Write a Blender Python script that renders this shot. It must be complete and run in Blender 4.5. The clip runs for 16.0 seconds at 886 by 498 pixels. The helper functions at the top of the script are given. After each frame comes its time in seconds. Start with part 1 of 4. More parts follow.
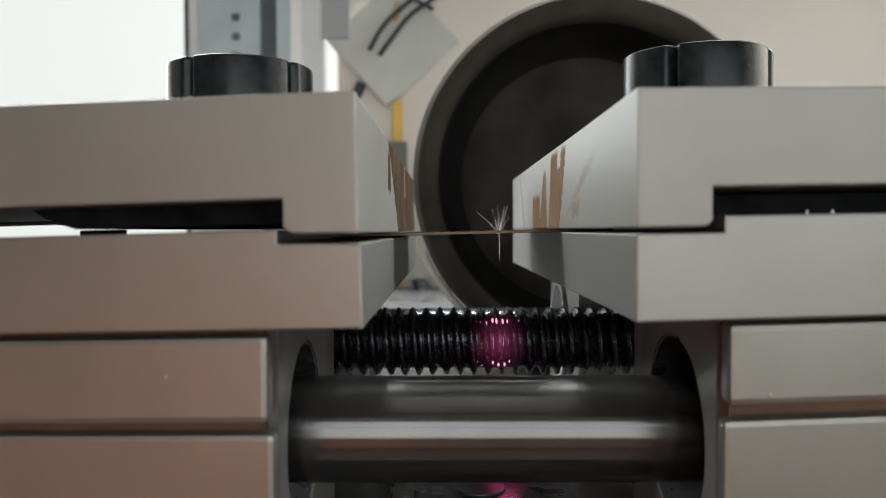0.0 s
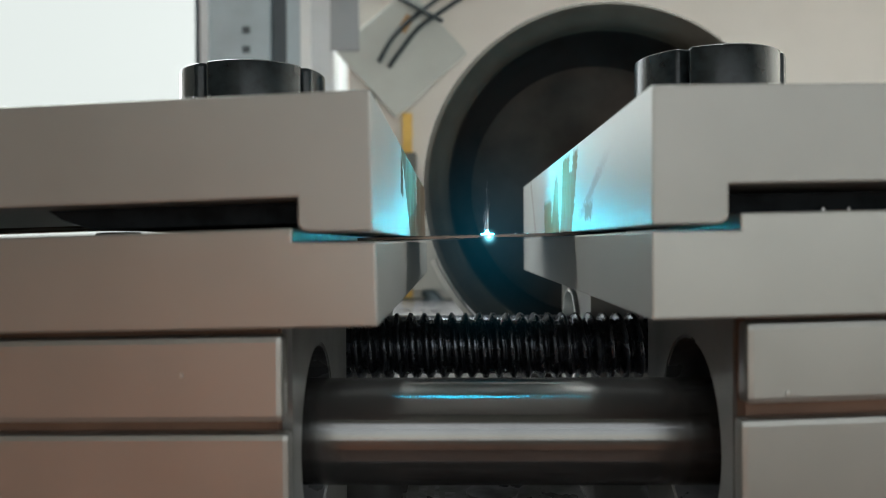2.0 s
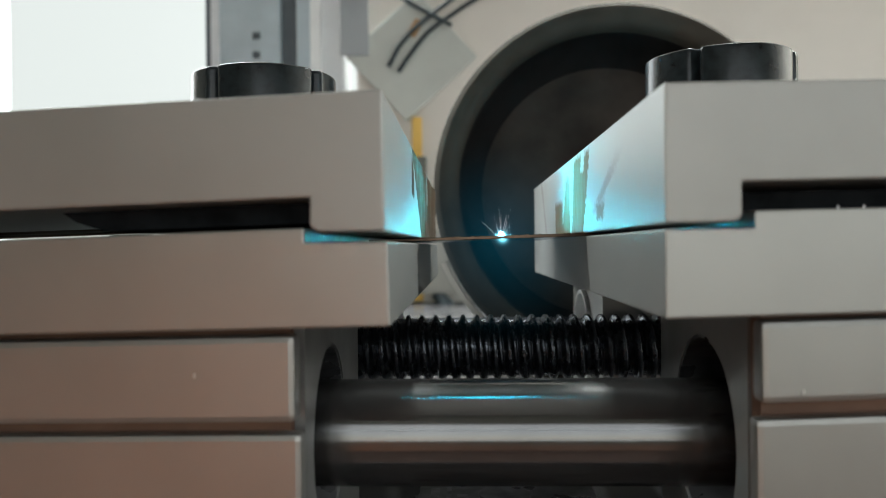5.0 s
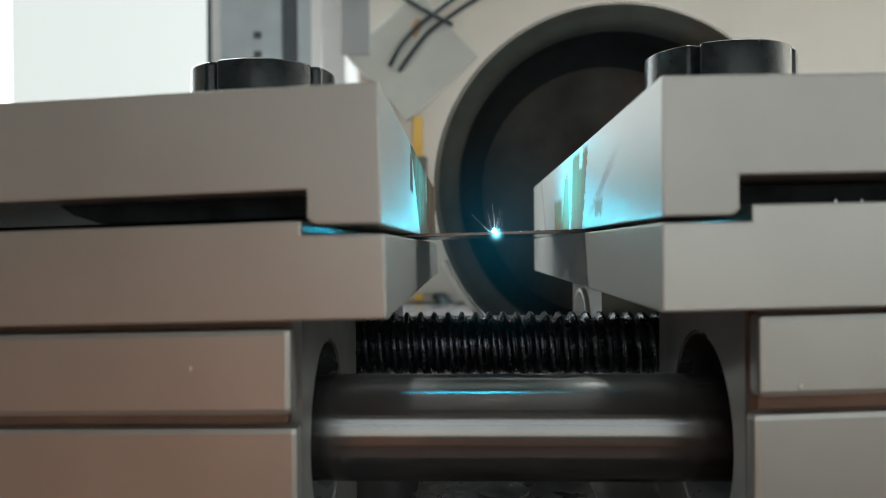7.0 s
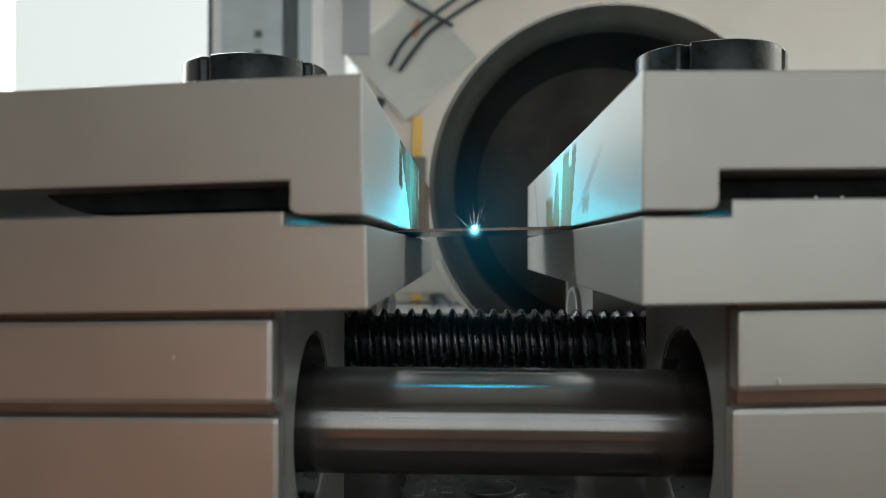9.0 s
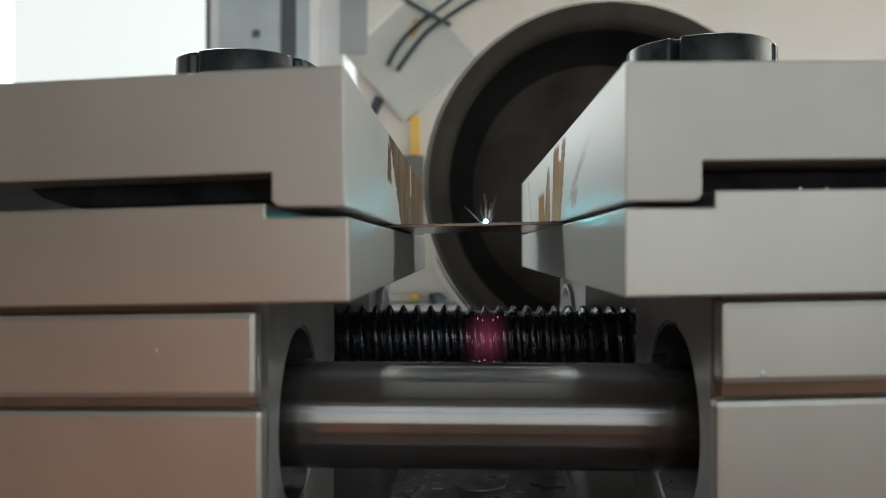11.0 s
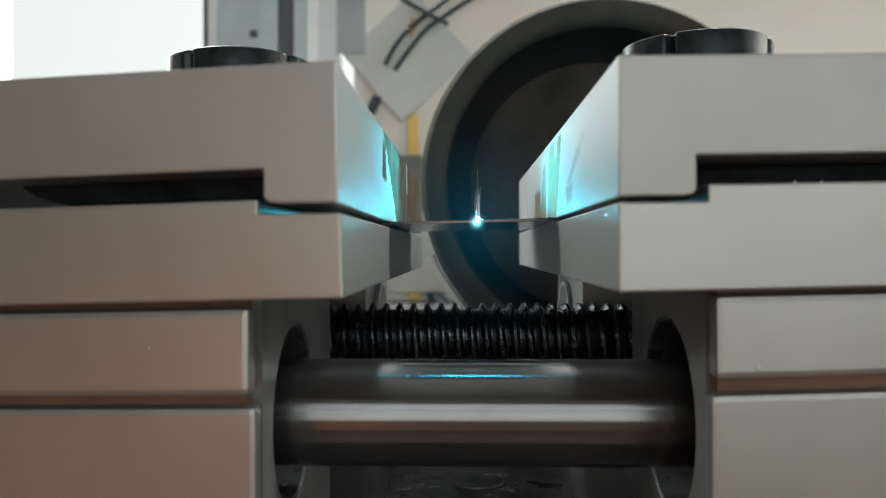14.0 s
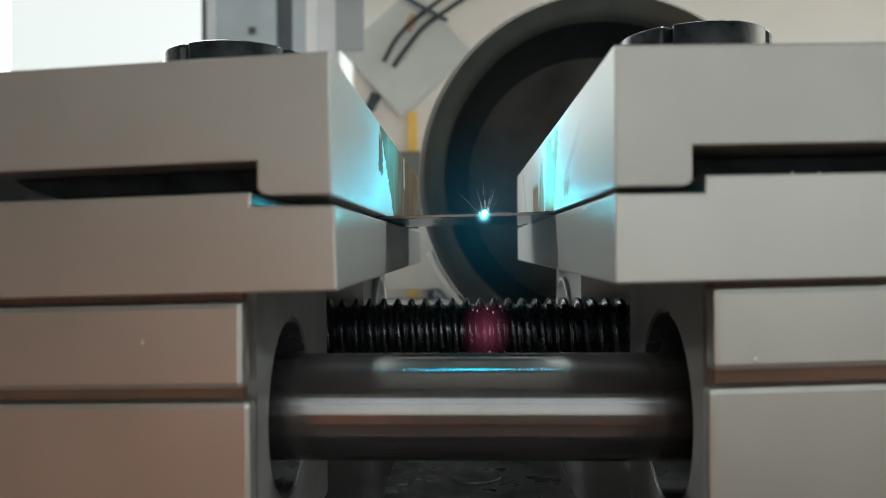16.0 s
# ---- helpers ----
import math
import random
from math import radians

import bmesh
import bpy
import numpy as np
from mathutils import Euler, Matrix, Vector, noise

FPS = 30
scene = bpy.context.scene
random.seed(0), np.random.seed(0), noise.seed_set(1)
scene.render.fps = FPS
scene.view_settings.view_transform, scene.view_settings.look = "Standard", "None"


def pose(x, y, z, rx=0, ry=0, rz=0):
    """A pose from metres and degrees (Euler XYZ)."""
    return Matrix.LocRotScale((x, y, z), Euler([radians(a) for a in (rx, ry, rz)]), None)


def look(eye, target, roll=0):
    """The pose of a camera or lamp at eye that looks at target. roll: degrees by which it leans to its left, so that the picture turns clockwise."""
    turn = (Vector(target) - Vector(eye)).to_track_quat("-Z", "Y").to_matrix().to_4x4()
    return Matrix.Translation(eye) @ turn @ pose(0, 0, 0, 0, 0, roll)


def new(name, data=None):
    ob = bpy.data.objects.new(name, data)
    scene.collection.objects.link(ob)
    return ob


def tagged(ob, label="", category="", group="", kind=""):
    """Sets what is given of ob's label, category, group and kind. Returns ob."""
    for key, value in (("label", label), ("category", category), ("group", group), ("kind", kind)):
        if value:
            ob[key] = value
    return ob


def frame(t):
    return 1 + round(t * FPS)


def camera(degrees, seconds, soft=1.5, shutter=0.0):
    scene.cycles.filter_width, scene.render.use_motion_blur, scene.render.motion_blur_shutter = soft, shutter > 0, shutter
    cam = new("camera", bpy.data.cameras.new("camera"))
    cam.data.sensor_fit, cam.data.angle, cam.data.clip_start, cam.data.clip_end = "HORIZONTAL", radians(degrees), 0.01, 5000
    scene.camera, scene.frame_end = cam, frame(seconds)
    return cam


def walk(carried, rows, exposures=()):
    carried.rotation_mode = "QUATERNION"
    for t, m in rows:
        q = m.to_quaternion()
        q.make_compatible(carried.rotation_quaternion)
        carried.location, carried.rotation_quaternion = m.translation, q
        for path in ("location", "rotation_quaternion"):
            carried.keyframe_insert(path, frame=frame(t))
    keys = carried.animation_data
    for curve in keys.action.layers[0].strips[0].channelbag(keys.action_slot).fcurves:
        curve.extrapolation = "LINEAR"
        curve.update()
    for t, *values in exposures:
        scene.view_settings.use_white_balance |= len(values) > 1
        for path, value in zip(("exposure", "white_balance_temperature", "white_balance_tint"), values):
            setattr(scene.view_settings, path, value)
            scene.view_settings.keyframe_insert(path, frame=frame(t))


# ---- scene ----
cam = camera(60, 16.0, soft=0.8)
cam.data.dof.use_dof = True
cam.data.dof.focus_distance = 0.185
cam.data.dof.aperture_fstop = 21.0
walk(cam, [
    (0, look((0.00066, -0.10925, 0.00425), (0.00001, 0.09068, -0.00076), -0.14)),
    (0.5, look((0.00027, -0.10986, 0.00292), (-0.00060, 0.09010, -0.00062), -0.30)),
    (1, look((-0.00008, -0.10997, 0.00278), (-0.00163, 0.09001, 0.00017), -0.16)),
    (1.5, look((-0.00008, -0.10970, 0.00227), (-0.00181, 0.09029, 0.00040), -0.29)),
    (2, look((-0.00023, -0.10933, 0.00214), (-0.00313, 0.09064, 0.00044), -0.27)),
    (2.5, look((-0.00012, -0.10935, 0.00211), (-0.00318, 0.09062, 0.00058), -0.26)),
    (3, look((-0.00050, -0.10959, 0.00208), (-0.00386, 0.09037, 0.00076), -0.29)),
    (3.5, look((-0.00050, -0.10956, 0.00208), (-0.00455, 0.09040, 0.00111), -0.37)),
    (4, look((-0.00061, -0.10942, 0.00189), (-0.00534, 0.09053, 0.00120), -0.46)),
    (6.5, look((-0.00009, -0.10899, 0.00067), (-0.00599, 0.09092, 0.00021), -0.51)),
    (7, look((0.00008, -0.10899, 0.00028), (-0.00570, 0.09092, -0.00006), -0.37)),
    (7.5, look((0.00048, -0.10876, -0.00016), (-0.00564, 0.09115, -0.00034), -0.10)),
    (8, look((0.00148, -0.10900, -0.00045), (-0.00474, 0.09090, -0.00036), -0.03)),
    (8.5, look((0.00241, -0.10976, -0.00068), (-0.00348, 0.09015, -0.00049), 0.18)),
    (9, look((0.00287, -0.10965, -0.00113), (-0.00306, 0.09026, -0.00106), 0.21)),
    (11.5, look((0.00578, -0.10896, -0.00241), (-0.00036, 0.09094, -0.00224), 0.06)),
    (12, look((0.00583, -0.10877, -0.00244), (-0.00036, 0.09113, -0.00239), 0.02)),
    (12.5, look((0.00602, -0.10879, -0.00252), (-0.00013, 0.09112, -0.00252), -0.05)),
    (13, look((0.00616, -0.10858, -0.00258), (0.00004, 0.09132, -0.00256), -0.11)),
    (13.5, look((0.00636, -0.10866, -0.00264), (0.00023, 0.09125, -0.00260), -0.12)),
    (14, look((0.00636, -0.10862, -0.00294), (0.00043, 0.09129, -0.00282), -0.17)),
    (14.5, look((0.00671, -0.10836, -0.00328), (0.00079, 0.09156, -0.00340), -0.20)),
    (15, look((0.00679, -0.10816, -0.00335), (0.00085, 0.09175, -0.00383), -0.29)),
    (15.5, look((0.00691, -0.10812, -0.00362), (0.00098, 0.09179, -0.00415), -0.34)),
    (16, look((0.00706, -0.10789, -0.00370), (0.00111, 0.09203, -0.00427), -0.33)),
], exposures=[(0, -0.13, 6550, 10), (0.5, -0.13, 6550, 10), (1, -0.13, 6550, 10), (1.5, -0.27, 6240, 5), (2, -0.21, 6420, 7), (2.5, -0.27, 6240, 5), (3, -0.21, 6420, 7), (3.5, -0.27, 6240, 5), (4, -0.21, 6420, 7), (4.2, -0.21, 6420, 7), (4.5, -0.27, 6240, 5), (4.8, -0.17, 6430, 8), (5.1, -0.21, 6420, 7), (5.4, -0.27, 6240, 5), (5.7, -0.17, 6430, 8), (6, -0.21, 6420, 7), (6.3, -0.27, 6240, 5), (6.5, -0.21, 6420, 7), (7, -0.21, 6420, 7), (7.5, -0.17, 6430, 8), (8, -0.21, 6420, 7), (8.5, -0.13, 6550, 10), (9, -0.21, 6420, 7), (9.2, -0.27, 6240, 5), (9.5, -0.06, 6430, 8), (9.8, -0.02, 6550, 10), (10.1, -0.1, 6420, 7), (10.4, -0.06, 6430, 8), (10.7, -0.16, 6240, 5), (11, -0.06, 6430, 8), (11.3, -0.02, 6550, 10), (11.5, -0.02, 6550, 10), (12, -0.1, 6420, 7), (12.5, -0.02, 6550, 10), (13, -0.1, 6420, 7), (13.5, -0.02, 6550, 10), (14, -0.1, 6420, 7), (14.5, -0.02, 6550, 10), (15, -0.16, 6240, 5), (15.5, -0.02, 6550, 10), (16, -0.08, 6420, 7)])

# ---- light ----
world = bpy.data.worlds.new("workshop_sky")
scene.world = world
world.use_nodes = True
_n = world.node_tree.nodes
_sky = _n.new("ShaderNodeTexSky")
_sky.sky_type, _sky.sun_disc = "NISHITA", False
_sky.sun_elevation, _sky.sun_rotation = radians(40), radians(200)
_n["Background"].inputs["Strength"].default_value = 0.08
world.node_tree.links.new(_sky.outputs[0], _n["Background"].inputs["Color"])


def window_light(name, eye, target, w, h, watts, color):
    data = bpy.data.lights.new(name, "AREA")
    data.shape, data.size, data.size_y = "RECTANGLE", w, h
    data.energy, data.color = watts, color
    ob = new(name, data)
    ob.matrix_world = look(eye, target)
    return ob


# daylight entering by the two workshop windows; the rear one is widened out of view
window_light("daylight_rear", (-0.25, 2.17, 1.0), (-0.25, 0.0, 1.0), 3.6, 1.75, 120, (0.93, 0.98, 1.0))
window_light("daylight_front", (1.04, -1.94, 0.385), (1.04, 0.0, 0.385), 2.9, 1.21, 22.2, (0.98, 0.98, 0.945))
# long row of tube lamps under the ceiling, a little behind the fixture
window_light("tube_light", (0.25, 0.93, 1.88), (0.25, 0.93, 0.0), 4.8, 0.3, 540, (0.97, 1.0, 0.98))

MM = 0.001


# ---- materials ----
def material(name, color, rough=0.5, metal=0.0, vary=0.06, vary_scale=60.0, grain=0.0, grain_scale=2500.0,
             tint=None, spec=0.5, aniso=0.0, coat=0.0, stretch=(1, 1, 1), rough_vary=0.0):
    """Principled surface with broad tone variation and fine bump, in object space."""
    mat = bpy.data.materials.new(name)
    mat.use_nodes = True
    nt = mat.node_tree
    n, l = nt.nodes, nt.links
    b = n["Principled BSDF"]
    tex = n.new("ShaderNodeTexCoord")
    mp = n.new("ShaderNodeMapping")
    mp.inputs["Scale"].default_value = stretch
    l.new(tex.outputs["Object"], mp.inputs["Vector"])
    broad = n.new("ShaderNodeTexNoise")
    broad.inputs["Scale"].default_value, broad.inputs["Detail"].default_value = vary_scale, 5
    l.new(mp.outputs[0], broad.inputs["Vector"])
    fine = n.new("ShaderNodeTexNoise")
    fine.inputs["Scale"].default_value, fine.inputs["Detail"].default_value = grain_scale, 2
    l.new(mp.outputs[0], fine.inputs["Vector"])
    mix = n.new("ShaderNodeMix")
    mix.data_type = "RGBA"
    c2 = tint or [c * (1 - 3 * vary) for c in color]
    mix.inputs[6].default_value = (*[min(1, c * (1 + vary)) for c in color], 1)
    mix.inputs[7].default_value = (*c2, 1)
    ramp = n.new("ShaderNodeMapRange")
    ramp.inputs[1].default_value, ramp.inputs[2].default_value = 0.42, 0.72
    l.new(broad.outputs[0], ramp.inputs[0])
    l.new(ramp.outputs[0], mix.inputs[0])
    l.new(mix.outputs[2], b.inputs["Base Color"])
    b.inputs["Roughness"].default_value, b.inputs["Metallic"].default_value = rough, metal
    if rough_vary:
        rr = n.new("ShaderNodeMapRange")
        rr.inputs[1].default_value, rr.inputs[2].default_value = 0.3, 0.7
        rr.inputs[3].default_value, rr.inputs[4].default_value = rough - rough_vary, rough + rough_vary
        l.new(broad.outputs[0], rr.inputs[0])
        l.new(rr.outputs[0], b.inputs["Roughness"])
    if aniso:
        b.inputs["Anisotropic"].default_value = aniso
        tan = n.new("ShaderNodeTangent")
        tan.direction_type, tan.axis = "RADIAL", "X"
        b.inputs["Anisotropic Rotation"].default_value = 0.25
        l.new(tan.outputs[0], b.inputs["Tangent"])
    b.inputs["Coat Weight"].default_value, b.inputs["Specular IOR Level"].default_value = coat, spec
    if grain:
        bump = n.new("ShaderNodeBump")
        bump.inputs["Strength"].default_value, bump.inputs["Distance"].default_value = grain, 0.0001
        l.new(fine.outputs[0], bump.inputs["Height"])
        l.new(bump.outputs[0], b.inputs["Normal"])
    return mat


def glow(name, color, strength):
    mat = bpy.data.materials.new(name)
    mat.use_nodes = True
    b = mat.node_tree.nodes["Principled BSDF"]
    b.inputs["Base Color"].default_value = (0, 0, 0, 1)
    b.inputs["Emission Color"].default_value = (*color, 1)
    b.inputs["Emission Strength"].default_value = strength
    return mat


def sooted(name, color, rough, metal):
    """Bead-blasted aluminium with tan smoke deposits licking up from where the foil is clamped."""
    mat = material(name, color, rough, metal, vary=0.022, vary_scale=45, grain=0.16, grain_scale=6000)
    nt = mat.node_tree
    n, l = nt.nodes, nt.links
    b = n["Principled BSDF"]

    def math(op, a, c=None):
        m = n.new("ShaderNodeMath")
        m.operation = op
        for k, v in enumerate((a, c)):
            if v is None:
                continue
            if isinstance(v, (int, float)):
                m.inputs[k].default_value = v
            else:
                l.new(v, m.inputs[k])
        return m.outputs[0]

    tex = n.new("ShaderNodeTexCoord")
    sep = n.new("ShaderNodeSeparateXYZ")
    l.new(tex.outputs["Object"], sep.inputs[0])
    x, y, z = sep.outputs
    mp = n.new("ShaderNodeMapping")
    mp.inputs["Scale"].default_value = (35, 90, 26)
    mp.inputs["Rotation"].default_value = (0.12, 0, 0)
    l.new(tex.outputs["Object"], mp.inputs["Vector"])
    lick = n.new("ShaderNodeTexNoise")
    lick.inputs["Scale"].default_value, lick.inputs["Detail"].default_value = 1.0, 5
    lick.inputs["Distortion"].default_value = 0.9
    l.new(mp.outputs[0], lick.inputs["Vector"])
    rag = n.new("ShaderNodeTexNoise")
    rag.inputs["Scale"].default_value, rag.inputs["Detail"].default_value = 900, 3
    l.new(tex.outputs["Object"], rag.inputs["Vector"])
    wide_wave = math("MULTIPLY", math("SUBTRACT", lick.outputs[0], 0.5), 0.0035)
    y = math("ADD", math("ADD", y, wide_wave), math("MULTIPLY", math("SUBTRACT", rag.outputs[0], 0.5), 0.0045))
    z = math("ADD", z, math("MULTIPLY", math("SUBTRACT", rag.outputs[0], 0.5), 0.003))

    def over(a, c, soft):
        """1 where a is above c, with a soft edge."""
        m = n.new("ShaderNodeMath")
        m.operation, m.use_clamp = "MULTIPLY", True
        l.new(math("ADD", math("SUBTRACT", a, c), soft / 2), m.inputs[0])
        m.inputs[1].default_value = 1 / soft
        return m.outputs[0]

    def tongue(y0, lean0, y1, lean1, low, top, soft=0.0008):
        """A lick between two leaning edges, from low up to top, all at the foot of the jaw."""
        h = math("SUBTRACT", z, 0.0045)
        a = over(y, math("ADD", y0, math("MULTIPLY", h, lean0)), soft)
        c = over(math("ADD", y1, math("MULTIPLY", h, lean1)), y, soft)
        e = math("MULTIPLY", over(z, low, soft), over(top, z, soft * 2))
        return math("MULTIPLY", math("MULTIPLY", a, c), e)

    def most(*masks):
        out = masks[0]
        for k in masks[1:]:
            out = math("MAXIMUM", out, k)
        return out

    bare = math("SUBTRACT", 1.0, tongue(0.0800, -0.42, 0.0832, -0.30, 0.0192, 0.030))
    right_licks = most(
        math("MULTIPLY", bare, tongue(0.074, -0.48, 0.0945, -0.30, 0.0, 0.0232)),
        tongue(0.0965, 0.22, 0.1140, -0.62, 0.0, 0.0200),
        tongue(0.1120, 0.05, 0.1290, 0.16, 0.0, 0.0142),
        math("MULTIPLY", tongue(0.1535, 0.84, 0.1570, 0.84, 0.0, 0.0245), 0.45),
        math("MULTIPLY", tongue(0.0676, -2.80, 0.0728, -2.62, 0.0082, 0.0162, 0.0032), 0.5),
        math("MULTIPLY", tongue(0.0500, -0.60, 0.0575, -0.20, 0.0068, 0.0104), 0.75))
    sliver = math("SUBTRACT", 1.0, tongue(0.0700, -0.13, 0.0930, -1.52, 0.0, 0.0212, 0.0012))
    scrape = math("SUBTRACT", 1.0, math("MULTIPLY", tongue(0.1295, 0.0, 0.1325, 0.0, 0.0145, 0.030), 0.85))
    left_licks = most(
        math("MULTIPLY", math("MULTIPLY", sliver, scrape), tongue(0.0880, -1.30, 0.2200, 0.0, 0.0, 0.030)),
        math("MULTIPLY", sliver, tongue(0.0590, 0.12, 0.0700, -0.05, 0.0128, 0.0218)))
    # slightly thinner where the lick noise is high
    fade = math("SUBTRACT", 1.0, math("MULTIPLY", over(lick.outputs[0], 0.58, 0.16), 0.10))
    right = math("GREATER_THAN", x, 0.0)
    only_left = math("MULTIPLY", left_licks, math("SUBTRACT", 1.0, right))
    mask = math("MULTIPLY", math("ADD", math("MULTIPLY", right_licks, right), only_left), fade)
    src = b.inputs["Base Color"].links[0].from_socket
    mix = n.new("ShaderNodeMix")
    mix.data_type = "RGBA"
    l.new(mask, mix.inputs[0])
    l.new(src, mix.inputs[6])
    # the left deposit is coloured darker than the right
    tar = n.new("ShaderNodeMix")
    tar.data_type = "RGBA"
    l.new(right, tar.inputs[0])
    tar.inputs[6].default_value, tar.inputs[7].default_value = (0.062, 0.043, 0.029, 1), (0.150, 0.097, 0.060, 1)
    l.new(tar.outputs[2], mix.inputs[7])
    l.new(math("SUBTRACT", metal, math("MULTIPLY", mask, metal)), b.inputs["Metallic"])
    l.new(math("ADD", rough, math("MULTIPLY", mask, 0.35)), b.inputs["Roughness"])
    l.new(math("SUBTRACT", 0.5, math("MULTIPLY", mask, 0.5)), b.inputs["Specular IOR Level"])
    l.new(mix.outputs[2], b.inputs["Base Color"])
    return mat


ALU_UP = sooted("blasted_aluminium_sooted", (0.30, 0.30, 0.286), 0.46, 0.66)
ALU = material("blasted_aluminium", (0.29, 0.29, 0.276), 0.40, 0.80, vary=0.022, vary_scale=45, grain=0.16, grain_scale=6000)
ALU_DARK = material("milled_aluminium", (0.18, 0.18, 0.176), 0.45, 0.55, vary=0.08, vary_scale=90, grain=0.3, grain_scale=3000)
STEEL = material("ground_shaft_steel", (0.15, 0.15, 0.15), 0.175, 0.88, vary=0.05, vary_scale=40, aniso=0.87)
BLACK_STEEL = material("greased_black_steel", (0.075, 0.082, 0.094), 0.3, 1.0, vary=0.2, vary_scale=300, grain=0.10,
                       grain_scale=1500, rough_vary=0.08)
SCREW = material("greased_screw_steel", (0.075, 0.082, 0.095), 0.28, 0.85, vary=0.25, vary_scale=300, grain=0.12, grain_scale=1500, rough_vary=0.08)
FOIL = material("copper_brown_foil", (0.055, 0.040, 0.031), 0.15, 1.0, vary=0.12, vary_scale=200)
KNOB = material("black_moulded_plastic", (0.010, 0.0135, 0.0155), 0.2, 0.0, spec=0.25, vary=0.2, vary_scale=300, grain=0.2)
DUCT = material("brown_black_rubber", (0.045, 0.041, 0.035), 0.9, 0.0, spec=0.05, vary=0.12, vary_scale=30, grain=0.3, grain_scale=600)
DUCT_IN = material("dark_duct_lining", (0.072, 0.062, 0.055), 0.7, 0.0, spec=0.15, vary=0.15, vary_scale=30, grain=0.2)
PAD = material("matt_black", (0.012, 0.014, 0.016), 0.8, 0.0, spec=0.06, vary=0.2, vary_scale=200, grain=0.3)
GROOVE_DARK = material("near_black_groove", (0.024, 0.023, 0.023), 0.9, 0.0, spec=0.05, vary=0.12, vary_scale=30)
PAINT = material("cream_cabinet_paint", (0.68, 0.65, 0.60), 0.5, 0.0, vary=0.03, vary_scale=6, grain=0.15, grain_scale=500)
GREY_PAINT = material("grey_bracket_paint", (0.50, 0.53, 0.50), 0.45, 0.1, vary=0.05, vary_scale=12, grain=0.1)
GREY_PLATE = material("mid_grey_paint", (0.33, 0.36, 0.38), 0.5, 0.1, vary=0.06, vary_scale=20, grain=0.1)
COVER = material("warm_grey_paint", (0.42, 0.41, 0.37), 0.5, 0.1, vary=0.06, vary_scale=20, grain=0.1)
COLUMN = material("blue_grey_extrusion", (0.46, 0.55, 0.60), 0.45, 0.2, vary=0.06, vary_scale=15, grain=0.1)
COLUMN_LIGHT = material("pale_extrusion", (0.66, 0.70, 0.73), 0.45, 0.1, vary=0.04, vary_scale=15)
WHITE_PROFILE = material("white_coated_profile", (0.84, 0.87, 0.88), 0.4, 0.0, vary=0.03, vary_scale=15)
COLUMN_DARK = material("dark_extrusion_slot", (0.09, 0.11, 0.125), 0.5, 0.2, vary=0.1, vary_scale=15)
YELLOW = material("ochre_yellow_plastic", (0.74, 0.48, 0.11), 0.5, 0.0, vary=0.06, vary_scale=50)
GROOVE_SHADE = material("groove_shade_brown", (0.15, 0.08, 0.05), 0.7, 0.0, vary=0.1, vary_scale=60)
PIT = material("dull_rust", (0.11, 0.09, 0.075), 0.6, 0.4, vary=0.1, vary_scale=400)
CABLE = material("black_cable_rubber", (0.02, 0.033, 0.04), 0.5)
ORANGE = material("copper_orange_tag", (0.45, 0.27, 0.13), 0.5)
OLIVE = material("olive_grey_paint", (0.13, 0.135, 0.12), 0.5, 0.0, vary=0.06, vary_scale=30)
MIRROR = material("polished_mirror_coating", (0.9, 0.9, 0.9), 0.02, 1.0, vary=0.0)
STAND = material("dark_grey_enamel", (0.06, 0.062, 0.065), 0.45, 0.0, vary=0.1, vary_scale=12, grain=0.1)
BED = material("black_anodised_bed", (0.085, 0.085, 0.09), 0.22, 0.3, vary=0.3, vary_scale=40, grain=0.1, rough_vary=0.08)
SCUFF = material("worn_grey_paint", (0.17, 0.175, 0.18), 0.45, 0.3, vary=0.2, vary_scale=300)
SLIDE = material("scuffed_grey_steel", (0.10, 0.10, 0.104), 0.34, 0.7, vary=0.16, vary_scale=120, grain=0.2, grain_scale=900, rough_vary=0.12)
RAIL = material("rail_steel", (0.5, 0.5, 0.5), 0.3, 1.0, vary=0.1, vary_scale=60, grain=0.1)
BUSH = material("bright_bushing_steel", (0.86, 0.86, 0.85), 0.4, 0.6, vary=0.05, vary_scale=80, grain=0.1)
WALL = material("painted_plaster", (0.80, 0.77, 0.71), 0.8, 0.0, vary=0.04, vary_scale=2, grain=0.2, grain_scale=200)
FLOOR = material("brown_workshop_floor", (0.055, 0.031, 0.023), 0.6, 0.0, vary=0.1, vary_scale=3, grain=0.2, grain_scale=200)
BROWN_BOARD = material("brown_board", (0.53, 0.165, 0.062), 0.7, 0.0, vary=0.05, vary_scale=3)
PILLAR = material("pale_plaster", (0.20, 0.20, 0.18), 0.8, 0.0, vary=0.04, vary_scale=2)
MID_BOARD = material("mid_brown_board", (0.34, 0.11, 0.042), 0.7, 0.0, vary=0.05, vary_scale=3)
DARK_BOARD = material("dark_brown_board", (0.13, 0.066, 0.044), 0.7, 0.0, vary=0.05, vary_scale=3)
FAR_BOARD = material("umber_board", (0.055, 0.040, 0.030), 0.7, 0.0, vary=0.05, vary_scale=3)
TAN_WALL = material("grey_tan_plaster", (0.08, 0.075, 0.060), 0.8, 0.0, vary=0.04, vary_scale=2, grain=0.2, grain_scale=200)
CEIL = material("white_ceiling", (0.45, 0.445, 0.43), 0.8, 0.0, vary=0.03, vary_scale=2)
PLASMA_LEAF = glow("white_cyan_plasma", (0.03, 0.66, 0.95), 2200)
PLASMA = glow("cyan_plasma", (0.03, 0.66, 0.95), 1500)
MIRROR_FEED = glow("cyan_mirror_feed", (0.03, 0.66, 0.95), 850)
